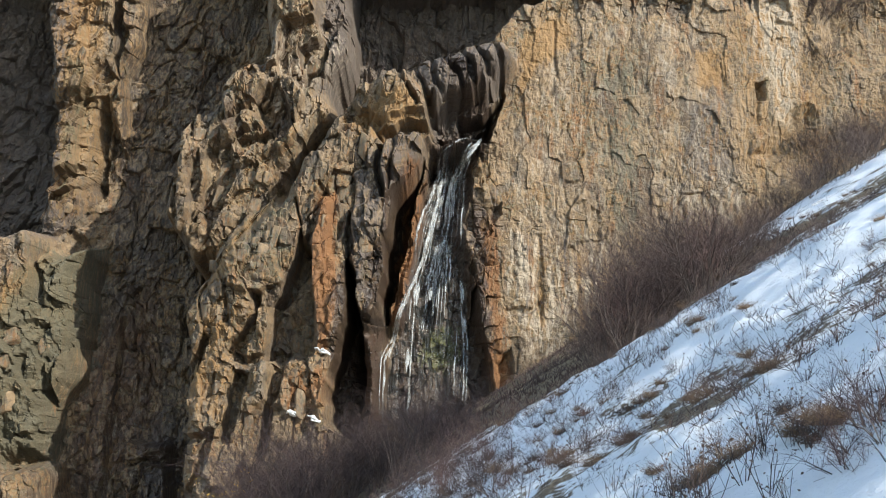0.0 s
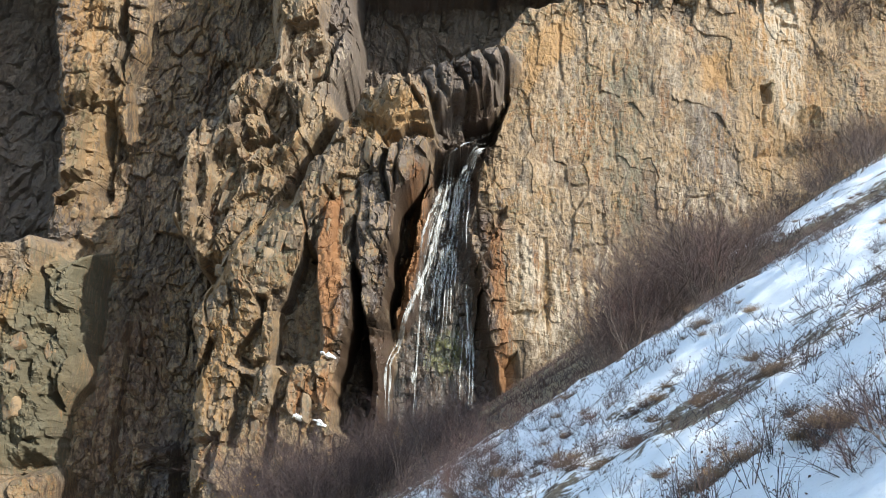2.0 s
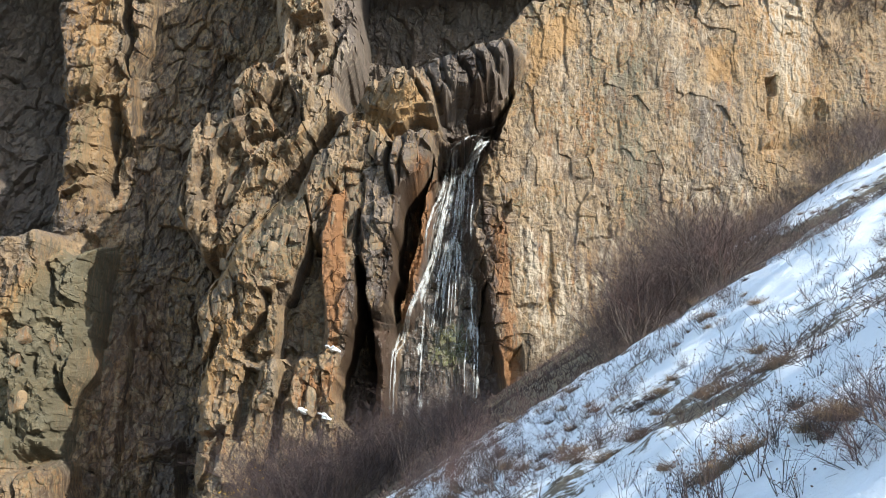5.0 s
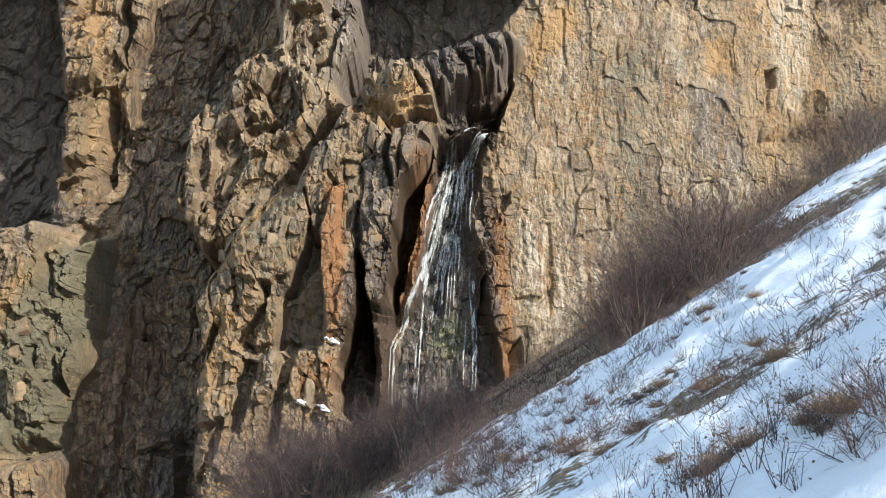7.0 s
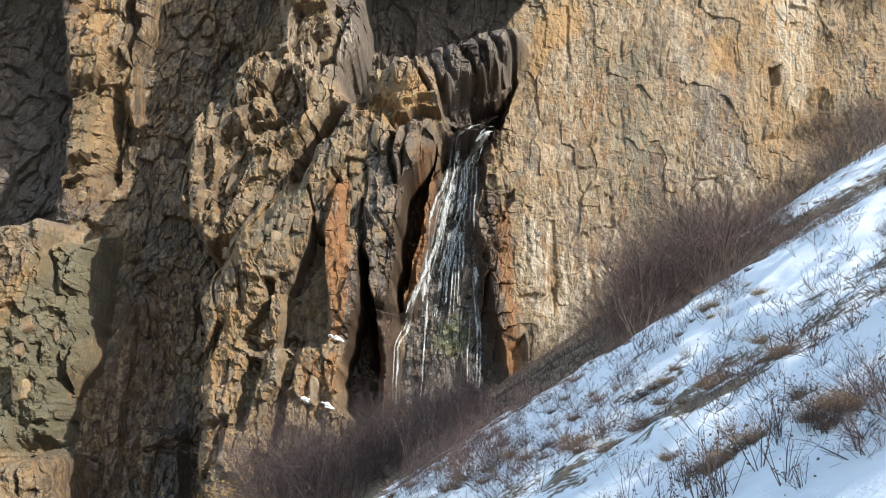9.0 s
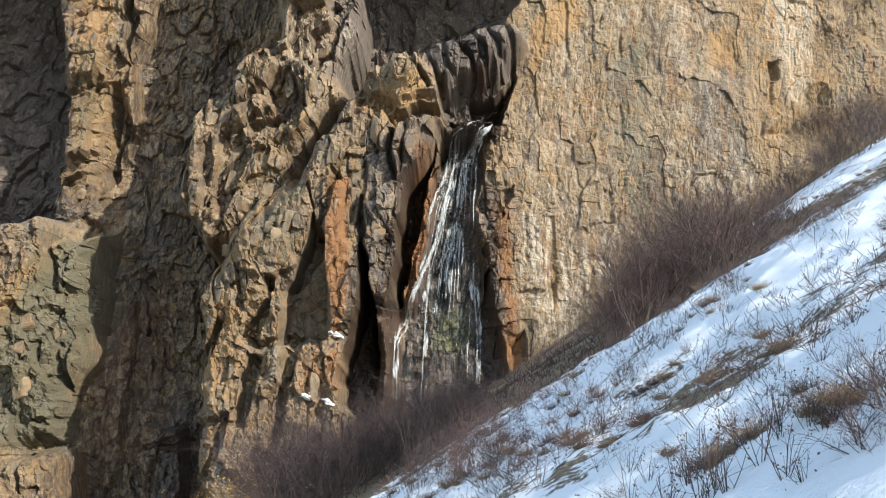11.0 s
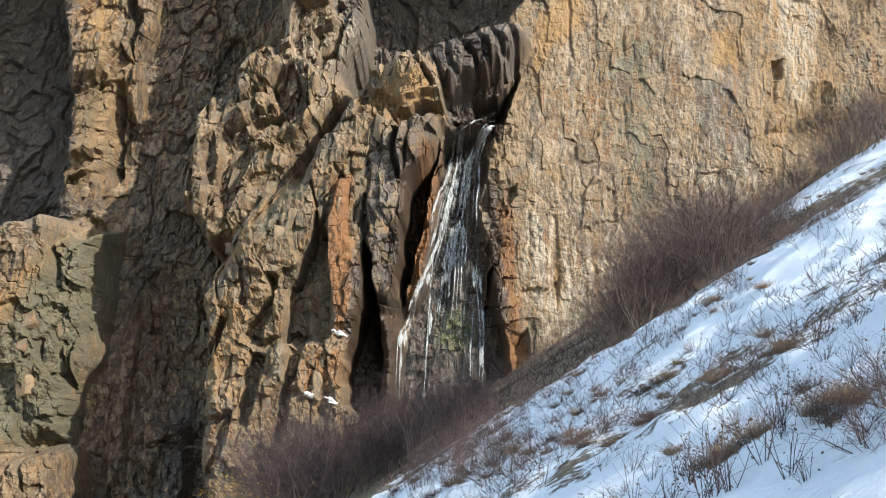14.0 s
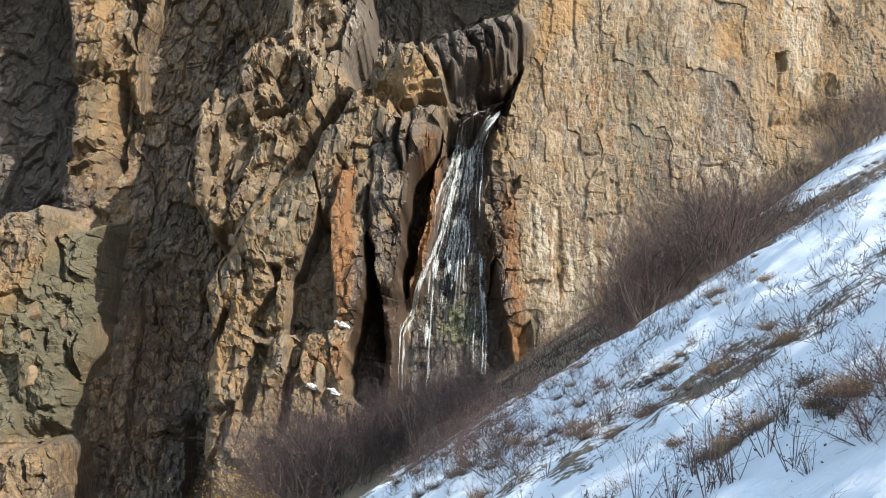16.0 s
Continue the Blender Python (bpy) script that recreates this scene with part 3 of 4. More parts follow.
stain("pale", [(4.05, 14.23), (5.56, 14.40), (6.17, 10.19), (9.22, 13.22), (9.68, 11.53), (7.44, 6.88), (5.14, 6.88), (4.51, 10.19)], 1.6, 0.5)
stain("pale", [(4.72, 14.23), (5.39, 14.23), (5.86, 11.53), (5.19, 11.20)], 0.5, 1.0)
stain("pale", [(13.68, 17.31), (18.72, 16.97), (18.61, 14.23), (13.59, 14.23)], 1.0, 0.5)
stain("pale", [(-10.66, 27.16), (-4.89, 27.16), (-5.19, 23.99), (-8.19, 21.55), (-10.24, 23.64)], 1.5, 0.35)
stain("lichen", [(10.3, 26.4), (13.2, 26.3), (13.1, 19.4), (12.4, 14.1), (10.4, 14.2), (9.7, 17.6)], 2.2, 0.5)
stain("slate_and_shade", [(15, 23), (18.7, 23.8), (18.7, 18), (14.9, 17.6)], 1.5, 0.62)
stain("ochre", [(15.7, 26), (18.1, 26.3), (18.3, 23.8), (15.9, 23.8)], 1.2, 0.8)
stain("ochre", [(4.9, 27.1), (8.4, 28.6), (8.7, 26.4), (5.9, 24.5), (5.2, 23)], 1.0, 0.85)
stain("pale", [(19.7, 30.1), (23.3, 30.1), (22.3, 21.2), (20.9, 20.8), (20.4, 24.1), (19.6, 27.1)], 1.2, 0.9)
stain("iron", [(19.9, 30.1), (20.5, 30.1), (20.4, 24.1), (19.8, 23.8)], 0.6, 0.55)
stain("slate_and_shade", [(3, 17.7), (3.9, 18), (4, 10.7), (3, 11.4)], 1.2, 0.6)
stain("wet_and_shade", [(1.9, 16.6), (3, 15.5), (3.2, 11.4), (3.6, 8.7), (3.4, 6.1), (2.3, 8.7)], 0.8, 0.85)
stain("slate_and_shade", [(-1.5, 24.1), (1.3, 25.1), (4.7, 25.1), (4.3, 23.4), (2.9, 21.2), (2.5, 19.3), (0.3, 19), (-0, 20.2), (-0.3, 21.5)], 0.8, 0.85)
stain("iron", [(-0.2, 18.5), (-0.3, 16), (-0.8, 13), (-1.7, 9.1), (-2.6, 9), (-2.2, 11.6), (-1.5, 14.5)], 0.4, 1.0)
stain("iron", [(-4.3, 7.9), (-2.7, 8.7), (-2.4, 7.1), (-2.8, 1.5), (-4.2, 1.5)], 0.8, 0.7)
# slab foot darkened as well, shade put into its colour
stain("wet_and_shade", [(-4.3, 7.1), (-2.5, 7.8), (-2.4, 5.9), (-2.8, 1.5), (-4.2, 1.5)], 0.8, 0.6)
stain("iron", [(2.7, 8.7), (3.8, 8.7), (4.1, 5.7), (3.6, 4.4), (3.1, 6.1)], 0.7, 0.9)
stain("slate_and_shade", [(13.8, 17.6), (14.1, 17.6), (13.9, 15.3), (13.7, 15.1)], 0.25, 0.7)
stain("pale", [(14.3, 17.5), (14.6, 17.6), (14.5, 15.3), (14.3, 15.1)], 0.25, 0.9)
stain("slate_and_shade", [(14.8, 17.4), (15.2, 17.6), (15, 15.3), (14.8, 15.1)], 0.25, 0.7)
stain("pale", [(15.4, 17.6), (15.7, 17.6), (15.6, 15.3), (15.4, 15.1)], 0.25, 0.9)
stain("slate_and_shade", [(15.9, 17.5), (16.3, 17.6), (16.1, 15.3), (15.9, 15.1)], 0.25, 0.7)
stain("pale", [(16.5, 17.4), (16.8, 17.6), (16.6, 15.3), (16.4, 15.1)], 0.25, 0.9)
stain("slate_and_shade", [(17, 17.6), (17.3, 17.6), (17.2, 15.3), (17, 15.1)], 0.25, 0.7)
stain("pale", [(17.6, 17.5), (17.9, 17.6), (17.7, 15.3), (17.5, 15.1)], 0.25, 0.9)
stain("slate_and_shade", [(18.1, 17.4), (18.4, 17.6), (18.3, 15.3), (18.1, 15.1)], 0.25, 0.7)
stain("pale", [(4.5, 14.5), (4.8, 14.4), (4.7, 9.7), (4.5, 8.7)], 0.3, 0.85)
stain("pale", [(5, 13.2), (5.2, 13.2), (5.2, 9.1), (5, 8.7)], 0.3, 0.85)
stain("slate_and_shade", [(5.4, 13.7), (5.7, 13.6), (5.7, 9.3), (5.5, 8.7)], 0.3, 0.85)
stain("pale", [(5.9, 14.1), (6.2, 14), (6.1, 9.5), (5.9, 8.7)], 0.3, 0.85)
stain("ochre", [(6.4, 12.8), (6.6, 12.8), (6.6, 8.9), (6.4, 8.7)], 0.3, 0.85)
stain("pale", [(6.8, 13.3), (7.1, 13.2), (7.1, 9.1), (6.8, 8.7)], 0.3, 0.85)
stain("pale", [(7.3, 13.7), (7.6, 13.7), (7.5, 9.3), (7.3, 8.7)], 0.3, 0.85)
stain("slate_and_shade", [(7.8, 14.2), (8.1, 14.1), (8, 9.6), (7.8, 8.7)], 0.3, 0.85)
stain("pale", [(8.2, 12.9), (8.5, 12.8), (8.4, 8.9), (8.2, 8.7)], 0.3, 0.85)
stain("ochre", [(8.7, 13.4), (9, 13.3), (8.9, 9.2), (8.7, 8.7)], 0.3, 0.85)
stain("pale", [(9.2, 13.8), (9.5, 13.7), (9.4, 9.4), (9.2, 8.7)], 0.3, 0.85)
stain("pale", [(9.7, 14.3), (10, 14.2), (9.9, 9.6), (9.6, 8.7)], 0.3, 0.85)
stain("slate_and_shade", [(8, 27.9), (8.5, 27.9), (8.4, 22.3), (8.1, 21.2)], 0.5, 0.5)
stain("lichen", [(9.1, 25.6), (9.6, 25.6), (9.5, 20.1), (9.1, 19)], 0.5, 0.5)
stain("pale", [(10.3, 26.6), (10.7, 26.7), (10.6, 21.1), (10.3, 20.1)], 0.5, 0.5)
stain("iron", [(11.5, 27.7), (11.9, 27.8), (11.8, 22.2), (11.4, 21.1)], 0.5, 0.5)
stain("slate_and_shade", [(12.6, 25.5), (13, 25.5), (12.8, 20), (12.5, 18.9)], 0.5, 0.5)
stain("slate_and_shade", [(13.8, 26.5), (14.2, 26.6), (14, 21), (13.7, 20)], 0.5, 0.5)
stain("lichen", [(15, 27.6), (15.4, 27.7), (15.2, 22.1), (14.8, 21)], 0.5, 0.5)
stain("pale", [(16, 25.3), (16.4, 25.4), (16.2, 19.9), (15.9, 18.8)], 0.5, 0.5)
stain("iron", [(17.2, 26.4), (17.6, 26.5), (17.4, 20.9), (17, 19.8)], 0.5, 0.5)
stain("slate_and_shade", [(18.4, 27.5), (18.9, 27.6), (18.6, 22), (18.2, 20.9)], 0.5, 0.5)
stain("slate_and_shade", [(19.5, 25.2), (19.9, 25.3), (19.6, 19.8), (19.2, 18.7)], 0.5, 0.5)
stain("lichen", [(20.7, 26.3), (21.1, 26.4), (20.8, 20.8), (20.4, 19.7)], 0.5, 0.5)
stain("pale", [(21.9, 27.4), (22.3, 27.5), (22, 21.9), (21.6, 20.8)], 0.5, 0.5)
stain("iron", [(22.9, 25.1), (23.3, 25.2), (23, 19.7), (22.6, 18.6)], 0.5, 0.5)
stain("wet_and_shade", [(0.39, 20.51), (2.33, 21.41), (2.25, 18.34), (2.30, 14.06), (3.31, 9.17), (3.61, 3.69), (-3.20, 3.02), (-2.21, 9.17), (-0.49, 16.90)], 1.0)
stain("wet_and_shade", [(0.19, 24.37), (2.14, 24.37), (3.74, 22.03), (3.08, 20.70), (0.19, 18.88), (-0.77, 19.37), (1.48, 21.19)], 1.0, 0.85)
stain("wet_and_shade", [(2.15, 20.98), (3.95, 21.99), (2.79, 19.14), (0.52, 18.81)], 0.8, 1.0)
# a strip and two slots darkened, their shade put into the colour
stain("wet_and_shade", [(-4.64, 9.63), (-2.51, 9.30), (-2.60, 1.98), (-4.56, 1.98)], 0.8, 1.0)
stain("wet_and_shade", [(-5.69, 10.07), (-4.25, 13.39), (-3.73, 2.94), (-5.92, 2.94)], 0.5, 0.85)
stain("wet_and_shade", [(-4.04, 8.76), (-3.12, 16.42), (-0.97, 18.29), (-2.37, 13.05), (-2.74, 8.76)], 0.5, 0.8)
stain("moss", [(-0.48, 9.06), (1.56, 9.06), (1.72, 6.35), (0.20, 6.01), (-0.81, 7.02)], 1.2, 0.8)


# ---- building helpers ----
def mesh_from(name, verts, faces, materials, smooth=False, fields=()):
    me = bpy.data.meshes.new(name)
    verts, faces = np.asarray(verts, np.float32), np.asarray(faces, np.int32)
    count, size = faces.shape
    me.vertices.add(len(verts))
    me.vertices.foreach_set("co", verts.ravel())
    me.loops.add(count * size)
    me.loops.foreach_set("vertex_index", faces.ravel())
    me.polygons.add(count)
    me.polygons.foreach_set("loop_start", np.arange(0, count * size, size, dtype=np.int32))
    for mat in materials:
        me.materials.append(mat)
    for key, values in fields:
        me.attributes.new(key, "FLOAT", "POINT").data.foreach_set("value", np.asarray(values, np.float32).ravel())
    me.update(calc_edges=True)
    me.polygons.foreach_set("use_smooth", np.full(count, smooth))
    return me


def piece(name, mesh, parent=None, label="", m=None):
    ob = new(name, mesh)
    ob.parent = parent
    if m is not None:
        ob.matrix_basis = m
    return tagged(ob, label) if label else ob


def sheet_faces(rows, cols):
    a = np.arange(rows * cols).reshape(rows, cols)
    return np.stack([a[:-1, :-1], a[:-1, 1:], a[1:, 1:], a[1:, :-1]], -1).reshape(-1, 4)


def cliff_at(x, z):
    i = int(np.clip((x - GX[0]) / STEP, 1, len(GX) - 2))
    j = int(np.clip((z - GZ[0]) / STEP, 1, len(GZ) - 2))
    return float(CLIFF_Y[j, i])


def smooth_cliff_at(x, z, r=0.5):
    k = int(r / STEP)
    i = int(np.clip((x - GX[0]) / STEP, k, len(GX) - k - 1))
    j = int(np.clip((z - GZ[0]) / STEP, k, len(GZ) - k - 1))
    return float(np.percentile(CLIFF_Y[j - k:j + k + 1, i - k:i + k + 1], 15))


# ---- cliff ----
cliff = tagged(new("cliff"), "high fractured rock cliff, tan and ochre in sunlight", "cliff", kind="structure")
OWNER = np.zeros(CX.shape, int)
BODIES = (("open_face", "smooth tan rock face with pale streaks", None), ("shaded_wall", "wall in shade, with shade also put into its grey colour", FAR_LEFT), ("gully", "dark reddish gully", GULLY),
          ("hollow", "hollow darkened by its colour and by the unseen roof", UPPER_HOLLOW), ("ridge", "broken sunlit rock ridge", MID_RIDGE), ("rib", "tall ochre rock rib", LEFT_RIDGE),
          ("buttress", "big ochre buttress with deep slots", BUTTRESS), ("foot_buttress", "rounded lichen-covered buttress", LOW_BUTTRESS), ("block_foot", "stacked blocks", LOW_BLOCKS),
          ("fin", "orange iron-stained rib beside the waterfall", FIN), ("lip_rock", "dark wet rock where the water comes over", LIP_ROCK), ("fall_hollow", "wet dark hollow behind the waterfall", FALL_HOLLOW), ("added_overhang", "unseen rock roof added to shade the hollow", UNSEEN_ROOF))
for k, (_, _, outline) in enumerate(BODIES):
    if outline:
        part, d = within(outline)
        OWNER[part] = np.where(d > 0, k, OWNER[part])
ALL_FACES = sheet_faces(*CX.shape)
ALL_POINTS = np.stack([CX, CLIFF_Y, CZ], -1).reshape(-1, 3)
FACE_OWNER = OWNER.reshape(-1)[ALL_FACES[:, 0]]
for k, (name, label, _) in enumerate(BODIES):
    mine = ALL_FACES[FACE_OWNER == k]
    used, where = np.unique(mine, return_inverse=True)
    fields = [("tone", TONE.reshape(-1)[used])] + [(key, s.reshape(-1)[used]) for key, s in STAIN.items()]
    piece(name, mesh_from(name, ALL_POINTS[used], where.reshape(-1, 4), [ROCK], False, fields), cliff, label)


def flank(name, x0, x1, z0, z1, step, label):
    """The cliff's plain continuation out of view."""
    xs, zs = np.arange(x0, x1 + 0.01, step), np.arange(z0, z1 + 0.01, step)
    x, z = np.meshgrid(xs, zs)
    r, _, v = blocks(x * 0.12, z * 0.08, 141, 1.5)
    y = BASE_Y - 0.5 + 0.25 * np.maximum(z - 34, 0) + 0.07 * (z - 8) - 2.5 * r - 2 * layers(x * 0.1, z * 0.1, 143)
    fields = [("tone", v)] + [(key, 0 * v) for key in STAIN]
    piece(name, mesh_from(name, np.stack([x, y, z], -1).reshape(-1, 3), sheet_faces(*x.shape), [ROCK], False, fields), cliff, label)


flank("flank", -140, -33, -20, 50, 1.0, "")
flank("flank", 33, 160, -20, 60, 1.0, "")
flank("upper_cliff", -33, 33, 37, 60, 1.0, "")


# ---- ground ----
def ground_z(x, y):
    x, y = np.asarray(x, float), np.asarray(y, float)
    s = 0.63 * x + 0.04 * y
    low, high = -5.5, 60.0
    s = low + np.logaddexp(0, (s - low) / 1.2) * 1.2
    s = high - np.logaddexp(0, (high - s) / 6.0) * 6.0
    crest = np.exp(-((y - 24) / 9.0) ** 2)
    s = s + 0.25 * crest - 0.3 * np.exp(-((y - 34) / 5.0) ** 2)
    damp = np.clip(np.hypot(x, y) / 6.0, 0.1, 1)
    s = s + damp * (0.40 * layers(x * 0.16, y * 0.16, 201, 3) + 0.13 * layers(x * 0.9, y * 0.7, 202, 4) + 0.11 * layers(x * 1.5, y * 0.45, 203, 3) + 0.07 * abs(layers(x * 2.6, y * 1.7, 204, 3)))
    return s


# mounds of dry grass that the snow has left bare: x, y, size
BARE = [(1.90, 8.01, 0.20), (1.78, 13.0, 0.42), (1.86, 16.9, 0.5), (2.54, 15.3, 0.45), (2.82, 13.0, 0.42), (2.93, 10.8, 0.3), (3.97, 18.6, 0.5),
        (5.94, 31.9, 0.9), (2.20, 6.75, 0.16), (1.25, 16.2, 0.5), (1.42, 14.1, 0.34), (3.31, 26.6, 0.8), (0.72, 20.5, 0.9), (0.35, 18.0, 0.6)]


def snow_cover(x, y):
    x, y = np.asarray(x, float), np.asarray(y, float)
    n = layers(x * 0.35, y * 0.35, 211, 4)
    near = np.clip((27 - y) / 5 + 0.5, 0, 1) * np.clip((x + 2.2) / 1.6, 0, 1)
    lower = np.clip((38 - y) / 5, 0, 1) * np.clip((x + 3.0) / 1.5, 0, 1) * np.clip((6.5 - x) / 2.5, 0, 1) * 0.75
    upper = np.clip((y - 34) / 4, 0, 1) * np.clip((60 - y) / 5, 0, 1) * np.clip((x - 10.2) / 1.8, 0, 1) * 0.9
    for bx, by, size in BARE:
        near = near * (1 - 1.1 * np.exp(-(((x - bx) / (0.8 * size)) ** 2 + ((y - by) / (1.2 * size)) ** 2)))
    return np.clip(np.maximum(np.maximum(near, lower), upper) * (0.90 + 0.75 * n + 0.5 * layers(x * 1.6, y * 1.1, 212, 3)), 0, 1)


def spread(edges, steps):
    out = []
    for (a, b), s in zip(zip(edges, edges[1:]), steps):
        out.append(np.arange(a, b, s))
    return np.concatenate(out + [[edges[-1]]])


gx = spread((-400, -60, -14, -3, 14, 30, 70, 400), (20, 1.0, 0.25, 0.09, 0.2, 1.0, 20))
gy = spread((-400, -40, 3, 16, 30, 76, 110), (20, 2.0, 0.07, 0.12, 0.3, 4.0))
mx, my = np.meshgrid(gx, gy)
mz = ground_z(mx, my)
ground = tagged(new("ground", mesh_from("ground", np.stack([mx, my, mz], -1).reshape(-1, 3), sheet_faces(*mx.shape), [GROUND], True, [("snow", snow_cover(mx, my))])),
                "steep hillside of patchy snow, brown soil and dry grass", "hillside", kind="structure")


# ---- plants ----
def twig_mesh(name, segments, mat):
    """Three-sided tapering sticks from rows of start, end, two radii."""
    s = np.array(segments, float)
    a, b, ra, rb = s[:, :3], s[:, 3:6], s[:, 6:7], s[:, 7:8]
    d = b - a
    d /= np.linalg.norm(d, axis=1, keepdims=True) + 1e-9
    side = np.cross(d, np.where(abs(d[:, 2:]) > 0.8, (1.0, 0, 0), (0, 0, 1.0)))
    side /= np.linalg.norm(side, axis=1, keepdims=True)
    other = np.cross(d, side)
    ring = [math.cos(k * 2.0944) * side + math.sin(k * 2.0944) * other for k in range(3)]
    verts = np.stack([a + ra * o for o in ring] + [b + rb * o for o in ring], 1).reshape(-1, 3)
    f = np.array([[0, 1, 4, 3], [1, 2, 5, 4], [2, 0, 3, 5]])
    faces = (np.arange(len(s))[:, None, None] * 6 + f).reshape(-1, 4)
    return mesh_from(name, verts, faces, [mat])


def leaf_mesh(name, spots, size, mat, rng):
    """Small bent leaves, four corners each, at the spots."""
    verts, faces = [], []
    for p in spots:
        u = Vector((rng.uniform(-1, 1), rng.uniform(-1, 1), rng.uniform(-1, 1))).normalized()
        w = u.orthogonal().normalized()
        s = size * rng.uniform(0.6, 1.3)
        p = Vector(p)
        k = len(verts)
        n = u.cross(w) * s * 0.2
        verts += [p, p + u * s * 0.5 + w * s * 0.32 + n, p + u * s, p + u * s * 0.5 - w * s * 0.32 + n]
        faces.append((k, k + 1, k + 2, k + 3))
    return mesh_from(name, verts, faces, [mat])


def grow(rng, p, d, length, r, depth, out, tips, bend=0.35, fork=3):
    n = 3
    for k in range(n):
        d = (d + Vector((rng.uniform(-1, 1), rng.uniform(-1, 1), rng.uniform(-0.6, 1))) * bend * 0.5).normalized()
        q = p + d * (length / n)
        r2 = r * 0.82
        out[depth].append((*p, *q, r, r2))
        p, r = q, r2
        if depth + 1 < len(out):
            for _ in range(fork if k else 1):
                e = (d + Vector((rng.uniform(-1, 1), rng.uniform(-1, 1), rng.uniform(-0.7, 0.7))) * 1.25).normalized()
                grow(rng, p, e, length * rng.uniform(0.4, 0.65), r * 0.6, depth + 1, out, tips, bend, fork)
    tips.append(p)


def bush(seed, height, spread_out, stems, leaves=0, leaf_mat=None, leaf_size=0.06, twig_mat=None, name="bush"):
    rng = random.Random(seed)
    out, tips = [[], [], []], []
    for _ in range(stems):
        a, lean = rng.uniform(0, 6.283), rng.uniform(0.1, 1) * spread_out
        d = Vector((math.cos(a) * lean, math.sin(a) * lean, 1)).normalized()
        base = Vector((math.cos(a), math.sin(a), 0)) * rng.uniform(0, 0.3) * height * 0.4
        grow(rng, base - Vector((0, 0, 0.15)), d, height * rng.uniform(0.55, 0.95), 0.005 + 0.004 * height, 0, out, tips, 0.65)
    ob = new(name)
    piece("stem_clump", twig_mesh("stem_clump", out[0], STEM), ob)
    piece("crown", twig_mesh("crown", out[1] + out[2], twig_mat or TWIG), ob)
    if leaves:
        piece("foliage", leaf_mesh("foliage", [rng.choice(tips) + Vector((rng.gauss(0, 0.05), rng.gauss(0, 0.05), rng.gauss(0, 0.05))) for _ in range(leaves)], leaf_size, leaf_mat, rng), ob)
    return ob


def tuft(seed, height, blades, mat, lean=0.9):
    """A clump of dry grass: bent blades from one root."""
    rng = random.Random(seed)
    seg = []
    for _ in range(blades):
        a, s = rng.uniform(0, 6.283), rng.uniform(0.1, lean)
        a0 = rng.uniform(0, 6.283)
        p = Vector((math.cos(a0), math.sin(a0), 0)) * rng.uniform(0, height * 0.8)
        d = Vector((math.cos(a) * s, math.sin(a) * s, 1)).normalized()
        h = height * rng.uniform(0.5, 1.1)
        for k in range(3):
            q = p + d * h / 3
            seg.append((*p, *q, 0.0019 * (1 - k / 3.5), 0.0019 * (1 - (k + 1) / 3.5)))
            p = q
            d = (d + Vector((math.cos(a), math.sin(a), -0.9)) * 0.45 * rng.uniform(0.3, 1)).normalized()
    ob = new("grass_tuft")
    piece("blade_clump", twig_mesh("blade_clump", seg, mat), ob)
    return ob


def weed(seed, height, stems, heads):
    """Dead forb: thin forked stems with dark curled leaves and seed heads."""
    rng = random.Random(seed)
    out, tips = [[], []], []
    for _ in range(stems):
        a, s = rng.uniform(0, 6.283), rng.uniform(0.1, 0.9)
        grow(rng, Vector((0, 0, -0.03)), Vector((math.cos(a) * s, math.sin(a) * s, 1)).normalized(), height * rng.uniform(0.6, 1.1), 0.0032, 0, out, tips, 0.25, 1)
    ob = new("dead_weed")
    piece("stem_clump", twig_mesh("stem_clump", out[0] + out[1], TWIG), ob)
    piece("foliage", leaf_mesh("foliage", [rng.choice(tips) + Vector((0, 0, rng.uniform(-0.06, 0.02))) for _ in range(heads)], 0.022, DEAD, rng), ob)
    return ob


def on_ground(ob, x, y, turn, grow_by=1.0, sink=0.03):
    ob.matrix_basis = pose(x, y, float(ground_z(x, y)) - sink, 0, 0, turn)
    ob.scale = (grow_by, grow_by, grow_by)
    return ob


def scatter(makers, spots, label, category, group, rng, lo=0.7, hi=1.25):
    """Sets copies of a few plants at the spots."""
    fresh = list(makers)
    for x, y in spots:
        if fresh:
            kind = fresh.pop()
        else:
            kind = copy_thing(rng.choice(makers), Matrix())
        on_ground(kind, x, y, rng.uniform(0, 360), rng.uniform(lo, hi))
        tagged(kind, label, category, group)


rng = random.Random(7)


def picks(count, x0, x1, y0, y1, keep=lambda x, y: True):
    out = []
    while len(out) < count:
        x, y = rng.uniform(x0, x1), rng.uniform(y0, y1)
        if keep(x, y):
            out.append((x, y))
    return out


# thicket on the slope before the open face: tall in its middle, low at its ends
thicket = [bush(11, 2.2, 0.9, 10), bush(12, 1.9, 1.1, 10), bush(13, 2.5, 0.8, 9), bush(14, 1.6, 1.3, 9), bush(15, 2.3, 1.0, 7, twig_mat=RED_TWIG)]
